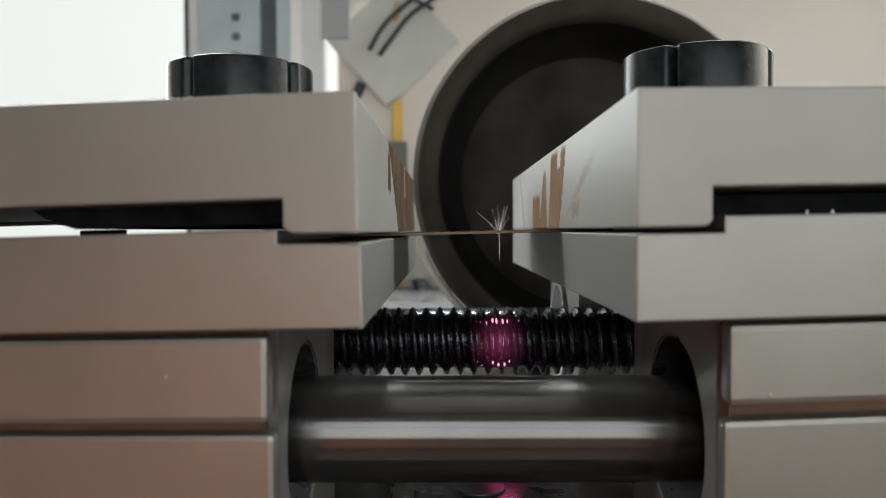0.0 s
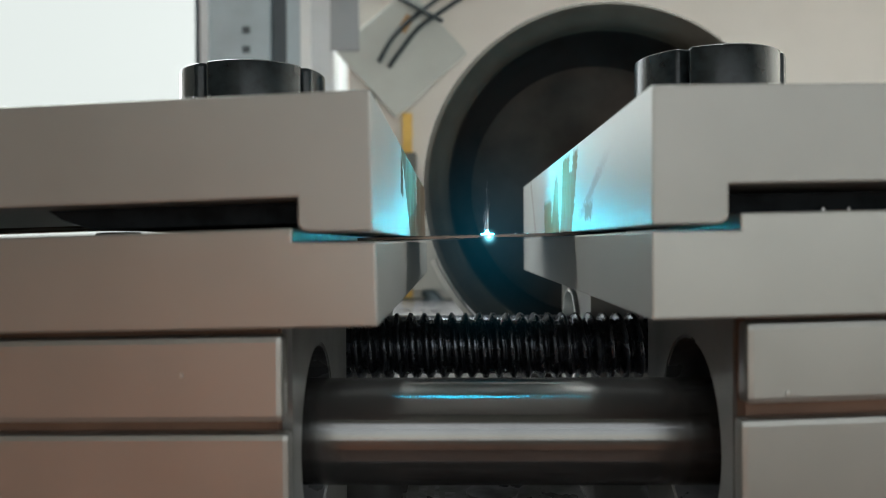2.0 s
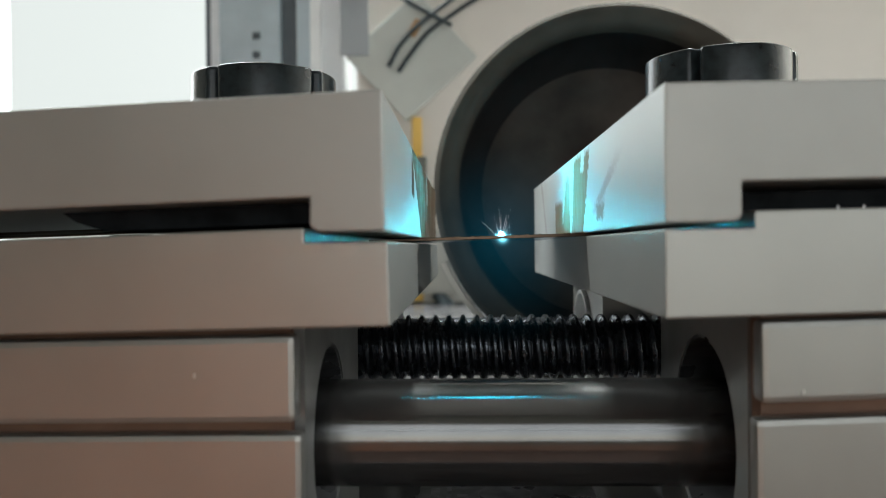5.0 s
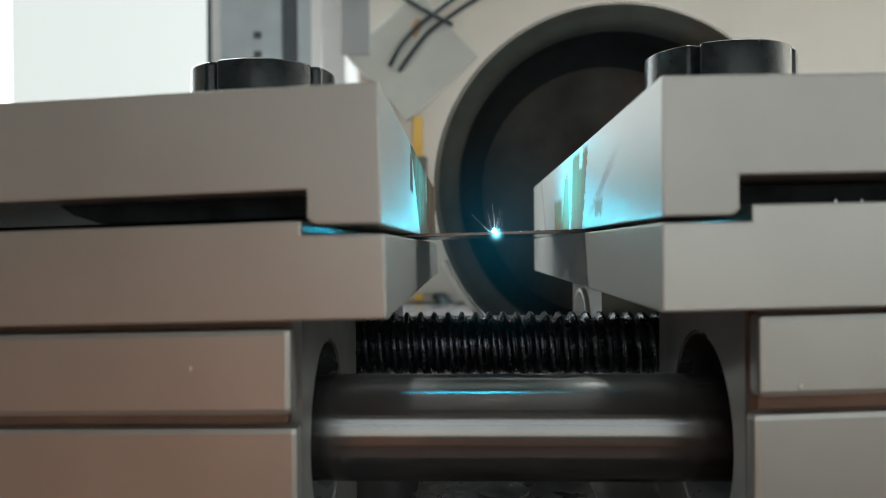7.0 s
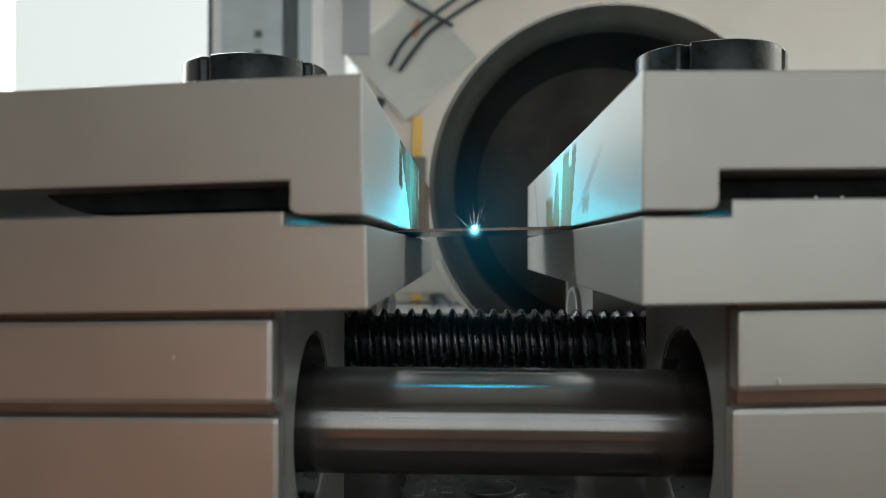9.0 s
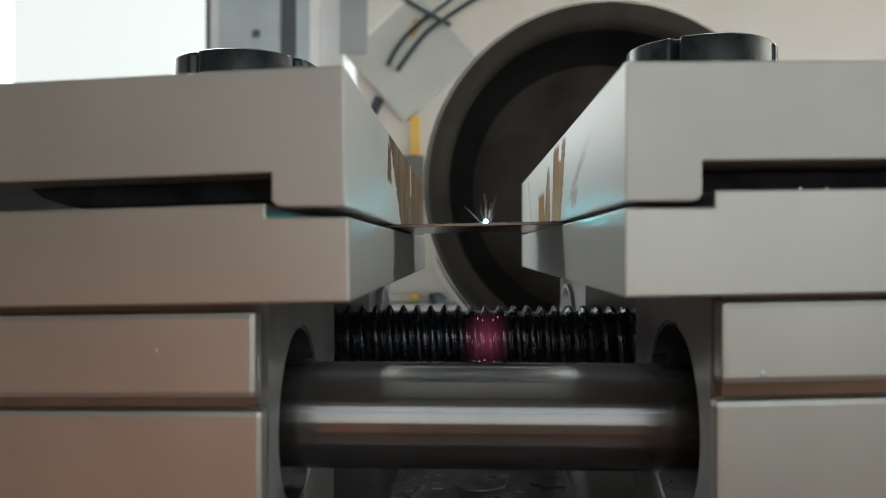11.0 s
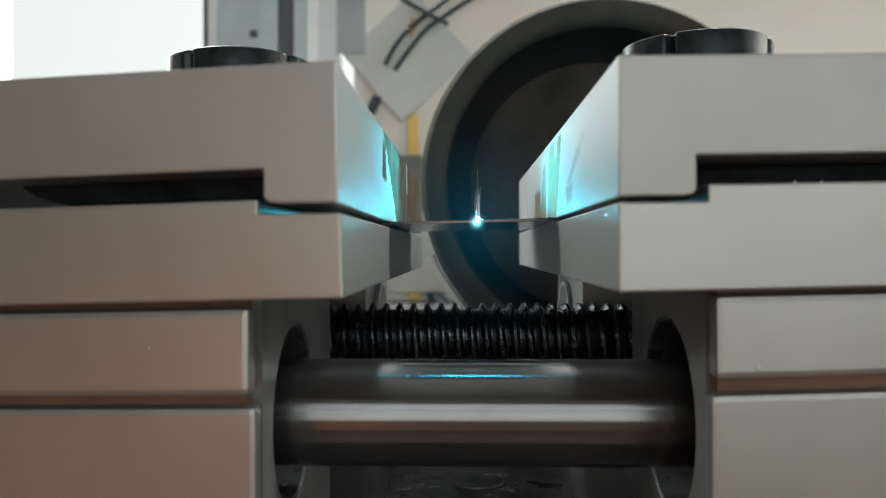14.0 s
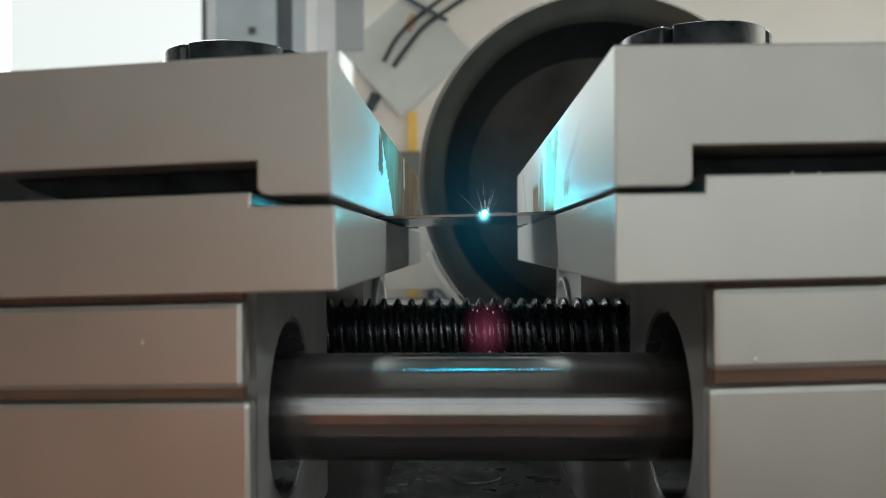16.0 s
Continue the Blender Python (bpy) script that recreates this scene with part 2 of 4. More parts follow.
PLASMA_SOFT = glow("cyan_plasma_soft", (0.10, 0.78, 0.95), 550)
SPARK = glow("white_hot_spark", (1.0, 0.9, 0.86), 2.8)
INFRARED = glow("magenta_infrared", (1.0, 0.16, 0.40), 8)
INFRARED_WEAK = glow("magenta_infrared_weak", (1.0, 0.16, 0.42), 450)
BEAD = glow("painted_pink_white", (1.0, 0.33, 0.58), 1.7)
BEAD_FAINT = glow("painted_pink", (1.0, 0.38, 0.55), 1.1)
PLATE_TINT = glow("hidden_magenta", (1.0, 0.10, 0.34), 5)


def bloom_glow(name, color, strength, reach, power=7.0, tall=1.0):
    """Lens bloom drawn as emission, strongest at its middle and clear at its rim."""
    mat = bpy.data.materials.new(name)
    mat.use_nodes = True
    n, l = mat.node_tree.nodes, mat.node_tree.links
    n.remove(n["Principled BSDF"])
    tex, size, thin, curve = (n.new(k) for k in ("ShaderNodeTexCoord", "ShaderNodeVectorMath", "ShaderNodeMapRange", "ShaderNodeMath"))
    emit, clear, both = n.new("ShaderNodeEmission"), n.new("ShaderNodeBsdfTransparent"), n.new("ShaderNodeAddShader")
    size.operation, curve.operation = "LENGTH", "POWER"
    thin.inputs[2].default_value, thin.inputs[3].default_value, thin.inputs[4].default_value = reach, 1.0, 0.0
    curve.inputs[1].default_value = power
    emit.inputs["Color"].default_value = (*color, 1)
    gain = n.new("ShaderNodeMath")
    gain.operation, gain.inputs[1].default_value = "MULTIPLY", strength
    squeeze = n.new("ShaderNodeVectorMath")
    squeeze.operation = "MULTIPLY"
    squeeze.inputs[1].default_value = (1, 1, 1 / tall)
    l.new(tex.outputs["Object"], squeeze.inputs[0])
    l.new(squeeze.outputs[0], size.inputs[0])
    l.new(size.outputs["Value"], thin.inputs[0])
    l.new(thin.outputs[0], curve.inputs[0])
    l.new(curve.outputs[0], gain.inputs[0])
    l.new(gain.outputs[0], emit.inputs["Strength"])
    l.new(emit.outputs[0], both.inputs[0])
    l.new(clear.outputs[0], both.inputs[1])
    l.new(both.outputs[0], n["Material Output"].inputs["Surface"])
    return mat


# emissive discs stand in for the lens bloom round the flare
BLOOM = bloom_glow("cyan_bloom", (0.20, 0.78, 1.0), 18.0, 0.0064, 8.0)
BLOOM_SMALL = bloom_glow("small_cyan_bloom", (0.22, 0.80, 1.0), 8.0, 0.0041, 8.0)
BLOOM_WIDE = bloom_glow("thin_cyan_bloom", (0.0, 0.42, 0.68), 0.085, 0.027, 2.0)
BLOOM_FLOOD = bloom_glow("wide_blue_bloom", (0.0, 0.34, 0.60), 0.12, 0.042, 1.6)
# pink bloom over the screw, painted with emissive discs
PINK_BLOOM_FAINT = bloom_glow("faint_pink_bloom", (1.0, 0.16, 0.36), 0.13, 0.008, 1.8, 1.2)
PINK_BLOOM = bloom_glow("pink_screw_bloom", (1.0, 0.13, 0.42), 0.13, 0.0098, 2.0, 1.0)
SKY_GLOW = glow("overcast_outdoors", (0.95, 1.0, 0.97), 0.95)


# ---- building helpers ----
def obj(name, bm, mat, smooth=False):
    me = bpy.data.meshes.new(name)
    bm.normal_update()
    bm.to_mesh(me)
    bm.free()
    me.materials.append(mat)
    if smooth:
        for p in me.polygons:
            p.use_smooth = True
        me.set_sharp_from_angle(angle=radians(38))
    return new(name, me)


def part(name, bm, mat, parent, label="", smooth=False):
    ob = obj(name, bm, mat, smooth)
    ob.parent = parent
    if label:
        ob["label"] = label
    return ob


def thing(name, at, label, category, group="", kind=""):
    e = new(name)
    e.empty_display_size = 0.005
    e.location = [v * MM for v in at]
    return tagged(e, label, category, group, kind)


def scaled(bm, at=(0, 0, 0), warp=None):
    """Millimetres to metres, after an optional warp, seen from the thing's base."""
    for v in bm.verts:
        co = warp(v.co) if warp else v.co
        v.co = (co - Vector(at)) * MM
    return bm


def bevelled(bm, offset, segments=2, angle=30, sharp=None):
    edges = [e for e in bm.edges if len(e.link_faces) == 2 and e.calc_face_angle(0) > radians(angle) and not (sharp and sharp(e))]
    bmesh.ops.bevel(bm, geom=edges, offset=offset, segments=segments, profile=0.6, affect="EDGES")
    return bm


def box(x0, x1, y0, y1, z0, z1, bevel=0.0, segments=2):
    bm = bmesh.new()
    bmesh.ops.create_cube(bm, size=1)
    for v in bm.verts:
        v.co = ((x0 + x1) / 2 + v.co.x * (x1 - x0), (y0 + y1) / 2 + v.co.y * (y1 - y0), (z0 + z1) / 2 + v.co.z * (z1 - z0))
    return bevelled(bm, bevel, segments) if bevel else bm


def prism(pts, y0, y1, bevel=0.0, sharp=None):
    """A polygon in x and z drawn out along y."""
    bm = bmesh.new()
    a = [bm.verts.new((x, y0, z)) for x, z in pts]
    b = [bm.verts.new((x, y1, z)) for x, z in pts]
    bm.faces.new(a)
    bm.faces.new(b[::-1])
    for i in range(len(pts)):
        j = (i + 1) % len(pts)
        bm.faces.new((a[j], a[i], b[i], b[j]))
    bmesh.ops.recalc_face_normals(bm, faces=bm.faces)
    return bevelled(bm, bevel, sharp=sharp) if bevel else bm


def cylinder_x(x0, x1, y, z, r, n=64, bevel=0.0):
    bm = bmesh.new()
    bmesh.ops.create_cone(bm, cap_ends=True, segments=n, radius1=r, radius2=r, depth=x1 - x0)
    for v in bm.verts:
        v.co = ((x0 + x1) / 2 + v.co.z, y + v.co.y, z - v.co.x)
    return bevelled(bm, bevel, 2, 60) if bevel else bm


def cylinder_z(x, y, z0, z1, r, n=32, bevel=0.0):
    bm = bmesh.new()
    bmesh.ops.create_cone(bm, cap_ends=True, segments=n, radius1=r, radius2=r, depth=z1 - z0)
    for v in bm.verts:
        v.co = (x + v.co.x, y + v.co.y, (z0 + z1) / 2 + v.co.z)
    return bevelled(bm, bevel, 2, 60) if bevel else bm


def bored_block(x0, x1, y0, y1, z0, z1, cy, cz, r, n=48):
    """A block with a round bore through it along x."""
    bm = bmesh.new()

    def rim(a):
        c, s = math.cos(a), math.sin(a)
        k = []
        if c:
            k.append(((y1 if c > 0 else y0) - cy) / c)
        if s:
            k.append(((z1 if s > 0 else z0) - cz) / s)
        d = min(q for q in k if q > 0)
        return cy + c * d, cz + s * d

    angles = sorted([2 * math.pi * i / n for i in range(n)] +
                    [math.atan2(zz - cz, yy - cy) % (2 * math.pi) for yy in (y0, y1) for zz in (z0, z1)])
    loops = []
    for x in (x0, x1):
        hole = [bm.verts.new((x, cy + r * math.cos(a), cz + r * math.sin(a))) for a in angles]
        out = [bm.verts.new((x, *rim(a))) for a in angles]
        loops.append((hole, out))
    m = len(angles)
    for i in range(m):
        j = (i + 1) % m
        (h0, o0), (h1, o1) = loops
        bm.faces.new((h0[i], h0[j], o0[j], o0[i]))
        bm.faces.new((h1[j], h1[i], o1[i], o1[j]))
        bm.faces.new((h0[j], h0[i], h1[i], h1[j]))
        bm.faces.new((o0[i], o0[j], o1[j], o1[i]))
    bmesh.ops.recalc_face_normals(bm, faces=bm.faces)
    return bm


def sleeve(x0, x1, cy, cz, r0, r1, n=48):
    """A round sleeve along x."""
    bm = bmesh.new()
    rings = [[bm.verts.new((x, cy + r * math.cos(2 * math.pi * i / n), cz + r * math.sin(2 * math.pi * i / n))) for i in range(n)]
             for x, r in ((x0, r0), (x0, r1), (x1, r1), (x1, r0))]
    for a, b in zip(rings, rings[1:] + rings[:1]):
        for i in range(n):
            j = (i + 1) % n
            bm.faces.new((a[i], a[j], b[j], b[i]))
    bmesh.ops.recalc_face_normals(bm, faces=bm.faces)
    return bm


def warp_left(co):
    d = co.x + 12.1
    return Vector((co.x, co.y - 0.09 * min(d, 0), co.z + 0.0245 * d))


def warp_right(co):
    d = co.x - 27.9
    return Vector((co.x, co.y + 0.07 * max(d, 0), co.z + 0.0165 * d))


# ---- room ----
def setting(name, bm, mat, label, category):
    return tagged(obj(name, bm, mat), label, category, kind="structure")


def wall_with_window(name, mat, y, x0, x1, z0, z1, wx0, wx1, wz0, wz1, thick):
    """A wall across y with one window opening through it."""
    bm = bmesh.new()
    for a, b, c, d in ((x0, wx0, z0, z1), (wx1, x1, z0, z1), (wx0, wx1, z0, wz0), (wx0, wx1, wz1, z1)):
        piece = box(a, b, y, y + thick, c, d)
        me = bpy.data.meshes.new("piece")
        piece.to_mesh(me)
        piece.free()
        bm.from_mesh(me)
        bpy.data.meshes.remove(me)
    return setting(name, bm, mat, "painted plaster wall with a window opening", "wall")


wall_with_window("wall_rear", WALL, 2.0, -3.2, 3.2, -0.95, 2.0, -2.2, 1.6, -0.2, 1.9, 0.2)
# front and left walls are out of view, darkened to dim the metal's reflections
wall_with_window("wall_front", TAN_WALL, -2.0, -3.2, 3.2, -0.95, 2.0, -0.46, 2.55, -0.25, 1.0, 0.2)
setting("wall_left", box(-3.4, -3.2, -2.0, 2.2, -0.95, 2.0), TAN_WALL, "plain grey-tan plaster side wall", "wall")
# unseen boards and panel, added to tint what the metal reflects
setting("tint_board_mid", box(-3.2, -0.35, -1.8, -1.78, -0.95, -0.5), MID_BOARD, "unseen mid brown board that tints reflections in the metal", "wainscot")
setting("tint_board_dark", box(-0.35, 3.2, -1.8, -1.78, -0.95, -0.5), DARK_BOARD, "unseen dark brown board that tints reflections in the metal", "wainscot")
setting("tint_board_far", box(-3.2, -1.15, -1.8, -1.78, -0.5, -0.04), FAR_BOARD, "unseen umber board that darkens reflections in the metal", "wainscot")
setting("tint_panel", box(-1.05, -0.46, -1.8, -1.77, -0.04, 2.0), PILLAR, "unseen pale panel that tints reflections in the metal", "wall")
setting("tint_board_brown", box(-1.15, -0.46, -1.8, -1.78, -0.5, -0.04), BROWN_BOARD, "unseen brown board that warms reflections in the metal", "wainscot")
setting("tint_board_sill", box(-0.46, -0.12, -1.8, -1.78, -0.5, -0.25), DARK_BOARD, "unseen dark board under the window, added for reflections", "wainscot")
setting("tint_board_left", box(-3.2, -3.18, -1.78, 2.0, -0.95, -0.04), DARK_BOARD, "unseen dark brown board that tints reflections in the metal", "wainscot")
setting("wall_right", box(3.2, 3.4, -2.0, 2.2, -0.95, 2.0), WALL, "plain cream plaster side wall", "wall")
# unseen floor and ceiling, toned for the shaft's reflections
setting("floor", box(-3.4, 3.4, -2.0, 2.2, -1.05, -0.95), FLOOR, "brown workshop floor", "floor")
setting("ceiling", box(-3.4, 3.4, -2.0, 2.2, 2.0, 2.1), CEIL, "plain pale grey ceiling", "ceiling")
setting("backdrop", box(-4.2, 1.2, 3.6, 3.62, -1.0, 2.6), SKY_GLOW, "overexposed pale daylight outside the window", "backdrop")


def window_unit(name, y, x0, x1, z0, z1, xm, transom=None):
    w = thing(name, (0, 0, 0), "white framed workshop window in the wall", "window", kind="structure")
    for a, b, c, d in ((x0, x1, z0, z0 + 0.06), (x0, x1, z1 - 0.06, z1), (x0, x0 + 0.05, z0 + 0.06, z1 - 0.06), (x1 - 0.05, x1, z0 + 0.06, z1 - 0.06),
                       (xm - 0.03, xm + 0.03, z0 + 0.06, z1 - 0.06)):
        part("window_frame", box(a, b, y + 0.05, y + 0.11, c, d), COLUMN_LIGHT, w)
    if transom:
        for a, b in ((x0 + 0.05, xm - 0.03), (xm + 0.03, x1 - 0.05)):
            part("transom", box(a, b, y + 0.05, y + 0.11, transom - 0.035, transom + 0.035), COLUMN_LIGHT, w)
    return w


window_unit("window_1", 2.0, -2.2, 1.6, -0.2, 1.9, -1.36)
window_unit("window_2", -1.96, -0.46, 2.55, -0.25, 1.0, 1.4, 0.52)


def tube_lamp():
    t = thing("tube_lamp", (250, 930, 2000), "long white fluorescent lamp row under the ceiling", "ceiling lamp")
    part("lamp_body", box(-2.45, 2.45, -0.17, 0.17, -0.08, 0, 0.01), CEIL, t)
    for x in (-2.43, 2.43):
        part("end_cap", box(x - 0.015, x + 0.015, -0.03, 0.03, -0.13, -0.08), CEIL, t)
    return t


tube_lamp()


# ---- machine bed ----
def machine_bed():
    t = thing("machine_bed", (20, 200, -110), "black anodised machine bed plate with steel guide rails", "machine bed")
    at = (20, 200, -110)
    part("bed_plate", scaled(box(-420, 940, 8, 1010, -110, -62, 2), at), BED, t)
    for x in (-37, 55):
        part("guide_rail", scaled(prism([(x - 4, -62), (x + 4, -62), (x + 3.5, -58), (x + 2.2, -56.5), (x - 2.2, -56.5), (x - 3.5, -58)], 30, 330, 0.4), at), RAIL, t, "bright ground steel guide rail")
    # grey plate paints the jaw gap's pale reflection onto the bed
    part("gap_reflection_plate", scaled(box(-12.5, 32, 20, 330, -62, -60.8, 0.5), at), SLIDE, t, "scuffed grey plate painting the gap's reflection on the bed")
    part("bolt_head", scaled(cylinder_z(9, 82, -60.8, -60.0, 6.5, 40, 0.3), at), SLIDE, t)
    for x, y, w, d in ((-9.5, 76, 2.2, 12), (-5.5, 80, 1.2, 9), (-2.8, 78, 2.6, 5), (-8.5, 95, 4.5, 2.5)):
        part("scuff_mark", scaled(box(x, x + w, y, y + d, -60.8, -60.6), at), SCUFF, t)
    return t


machine_bed()


def machine_stand():
    at = (260, 510, -950)
    t = thing("machine_stand", at, "dark grey welded steel machine stand on the floor", "machine stand")
    for x in (-400, 860):
        for y in (40, 920):
            part("leg", scaled(box(x, x + 60, y, y + 60, -950, -170, 3), at), STAND, t)
    for y in (40, 920):
        part("cross_beam", scaled(box(-400, 920, y, y + 60, -170, -110.5, 3), at), STAND, t)
        part("foot_beam", scaled(box(-338, 858, y + 10, y + 50, -820, -780, 3), at), STAND, t)
    return t


machine_stand()


# ---- clamp carriages: guide block, cover plates and jaws ----
ROD_Y, ROD_Z, ROD_R = 37.0, -33.8, 10.0
SCREW_Y, SCREW_Z = 120.0, -29.0


def carriage(side):
    s = -1 if side == "l" else 1
    warp = warp_left if s < 0 else warp_right
    inner = -26.2 if s < 0 else 44.0
    bore, rear = (16.8, 74.0) if s < 0 else (18.1, 66.5)
    outer = -85 if s < 0 else 100
    at = (inner + 25 * s, 40, -62)
    t = thing("guide_block", at, "grey milled aluminium guide block bored for the shaft", "guide block", "guide blocks")
    x0, x1 = sorted((inner, inner + 14 * s))
    zt = -10.4 if s < 0 else -9.7
    part("bored_wall", scaled(bored_block(x0, x1, 13, rear, -62, zt, 36.5, -33.6, bore), at), ALU_DARK, t)
    x0, x1 = sorted((inner + 14 * s, outer))
    # body coloured black to put the dark of the bore into it
    part("block_body", scaled(box(x0, x1, 20, rear, -62, zt), at), BLACK_STEEL, t)
    x0, x1 = sorted((inner + 0.3 * s, inner + 13.9 * s))
    # sleeve added to set the tone of the bore's far wall
    part("bore_tone_sleeve", scaled(sleeve(x0, x1, 36.5, -33.6, bore - 0.7, bore - 0.05), at), SLIDE, t, "dull grey sleeve added for the tone of the bore wall")
    # cover plates on the block's face
    bx = -25.9 if s < 0 else 42.5
    cx = -25.4 if s < 0 else 42.4
    za, zb, zc = (-11.3, -24.3, -26.5) if s < 0 else (-10.1, -22.1, -24.8)
    yf = 3.2 if s < 0 else 2.2
    x0, x1 = sorted((bx, outer))
    part("cover_plate", scaled(box(x0, x1, yf, yf + 4.2, zb, za, 1.0), at, warp), ALU, t, "bead-blasted aluminium cover plate")
    x0, x1 = sorted((cx, outer))
    part("cover_plate", scaled(box(x0, x1, yf + 2.0, yf + 5.6, -62, zc, 1.0), at, warp), ALU, t, "bead-blasted aluminium cover plate")
    # the grooves' warm shade is painted as a brown sheet behind them
    x0, x1 = sorted((bx + 2 * s, outer))
    part("groove_shade_sheet", scaled(box(x0, x1, yf + 5.7, yf + 9.5, -62, zt), at, warp), GROOVE_SHADE, t, "dark brown sheet painting the shade in the grooves")
    # rear twin of the guide block, in paler aluminium so its bore reads light
    at = (inner + 25 * s, 170, -62)
    r = thing("guide_block", at, "grey milled aluminium guide block bored for the rear shaft", "guide block", "guide blocks")
    x0, x1 = sorted((inner, inner + 14 * s))
    part("bored_wall", scaled(bored_block(x0, x1, 140, 206, -62, zt, 178, -33.6, 18.7), at), ALU, r)
    x0, x1 = sorted((inner + 14 * s, outer))
    part("block_body", scaled(box(x0, x1, 140, 206, -62, zt), at), ALU, r)
    x0, x1 = sorted((inner - 1.5 * s, inner + 13.9 * s))
    part("bushing", scaled(sleeve(x0, x1, 178, -33.6, 17.2, 18.65), at), BUSH, r, "bright steel bushing ring")


def lower_jaw(side):
    left = side == "l"
    warp = warp_left if left else warp_right
    at = (-40, 100, -10) if left else (60, 100, -10)
    t = thing("lower_clamp_jaw", at, "pale bead-blasted aluminium lower clamp jaw with a raised outer pad", "clamp jaw", "clamp jaws")
    if left:
        pts = [(-11.1, -9.9), (-11.4, 2.3), (-23.6, 2.6), (-23.6, 4.6), (-190, 4.6), (-190, -9.9)]
    else:
        pts = [(27.9, -9.1), (27.9, 3.65), (40.75, 3.55), (40.75, 6.0), (140, 6.0), (140, -9.1)]
    part("jaw_bar", scaled(prism(pts, 0, 201, 0.35), at, warp), ALU, t)
    return t


def plain_butt(x):
    """A test for edges that lie in the butt joint across x."""
    return lambda e: all(abs(v.co.x - x) < 0.01 for v in e.verts)


def upper_jaw(side):
    left = side == "l"
    warp = warp_left if left else warp_right
    t = thing("upper_clamp_jaw", (0, 0, 0), "pale bead-blasted aluminium upper clamp jaw with brown smoke stains", "clamp jaw", "clamp jaws")
    if left:
        pts = [(-12.1, 24.1), (-64, 24.1), (-64, 9.0), (-22.8, 9.0), (-22.8, 4.9), (-22.0, 4.2), (-21.2, 3.95), (-11.8, 3.75)]
        arm, joint, deep = [(-64, 24.1), (-190, 24.1), (-190, 9.0), (-64, 9.0)], -64, 136
    else:
        pts = [(27.9, 24.4), (84, 24.4), (84, 10.1), (39.0, 10.1), (39.0, 5.4), (38.5, 4.7), (37.7, 4.4), (27.9, 4.45)]
        arm, joint, deep = [(84, 24.4), (84, 10.1), (140, 10.1), (140, 24.4)], 84, 136
    part("jaw_bar", scaled(prism(pts, 0, 201, 0.35, plain_butt(joint)), (0, 0, 0), warp), ALU_UP, t, "aluminium bar stained tan by smoke")
    part("jaw_arm", scaled(prism(arm, 0, deep, 0.35, plain_butt(joint)), (0, 0, 0), warp), ALU_UP, t)
    return t


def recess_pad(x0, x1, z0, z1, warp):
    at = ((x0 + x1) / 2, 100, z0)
    t = thing("recess_pad", at, "black pad filling the jaw recess", "pad", "spacer pads")
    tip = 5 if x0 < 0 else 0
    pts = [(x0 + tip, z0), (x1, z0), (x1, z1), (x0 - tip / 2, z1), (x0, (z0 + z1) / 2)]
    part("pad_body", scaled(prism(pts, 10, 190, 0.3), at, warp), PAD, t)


def nick(x, y, z, warp):
    at = (x, y, z)
    t = thing("metal_chip", at, "tiny bright metal chip stuck to the aluminium", "chip", "metal chips")
    bm = bmesh.new()
    bmesh.ops.create_icosphere(bm, subdivisions=1, radius=0.32)
    for v in bm.verts:
        v.co = (x + 0.8 * v.co.x, y + 0.6 * v.co.y, z + 1.5 * v.co.z)
    part("chip_body", scaled(bm, at, warp), RAIL, t)


# black pads fill both recesses from near their front edge
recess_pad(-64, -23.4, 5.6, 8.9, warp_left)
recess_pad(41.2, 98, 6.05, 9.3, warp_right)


def recess_post(x, y, z0, z1, r, warp):
    at = (x, y, z0)
    t = thing("spacer_post", at, "short black post under the pad in the jaw recess", "post")
    part("post_body", scaled(cylinder_z(x, y, z0, z1, r, 32, 0.3), at, warp), PAD, t)


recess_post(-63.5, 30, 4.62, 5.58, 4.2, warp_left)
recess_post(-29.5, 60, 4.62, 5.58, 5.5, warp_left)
nick(-41.5, 3.1, -17.0, warp_left)
nick(48.5, 2.1, -20.5, warp_right)
nick(55.3, 5.0, 6.3, warp_right)
nick(59.8, 6.0, 6.3, warp_right)

for _s in "lr":
    carriage(_s)
    lower_jaw(_s)
    upper_jaw(_s)


# ---- clamping knobs ----
def clamp_knob(x, y, z0, z1, turn):
    t = thing("clamp_knob", (x, y, z0), "black moulded four-lobed clamping knob on the upper jaw", "knob", "clamping knobs")
    bm = bmesh.new()
    n = 192
    prof = [(0.90, 0), (0.94, 1.2), (0.95, 3), (1.0, 3.6), (1.0, z1 - z0 - 0.9), (0.992, z1 - z0 - 0.35), (0.965, z1 - z0), (0.8, z1 - z0 + 0.05), (0.3, z1 - z0 + 0.1)]
    rings = []
    for k, z in prof:
        ring = []
        for i in range(n):
            a = 2 * math.pi * i / n
            d = (a - radians(turn) - math.pi / 4 + math.pi / 4) % (math.pi / 2) - math.pi / 4
            r = 18.6 - 2.6 * math.exp(-(d / 0.055) ** 2) + 0.35 * math.cos(4 * (a - radians(turn)) )
            ring.append(bm.verts.new((x + k * r * math.cos(a), y + k * r * math.sin(a), z0 + z)))
        rings.append(ring)
    for a, b in zip(rings, rings[1:]):
        for i in range(n):
            j = (i + 1) % n
            bm.faces.new((a[i], a[j], b[j], b[i]))
    bm.faces.new(rings[-1])
    bm.faces.new(rings[0][::-1])
    part("grip", scaled(bm, (x, y, z0)), KNOB, t, smooth=True)
    part("stud", scaled(cylinder_z(x, y, z1 + 0.05, z1 + 0.5, 5, 32, 0.2), (x, y, z0)), BLACK_STEEL, t)
    return t


clamp_knob(-53.9, 97, 23.1, 47.5, 15)
clamp_knob(65.8, 91, 25.0, 48.8, 9)


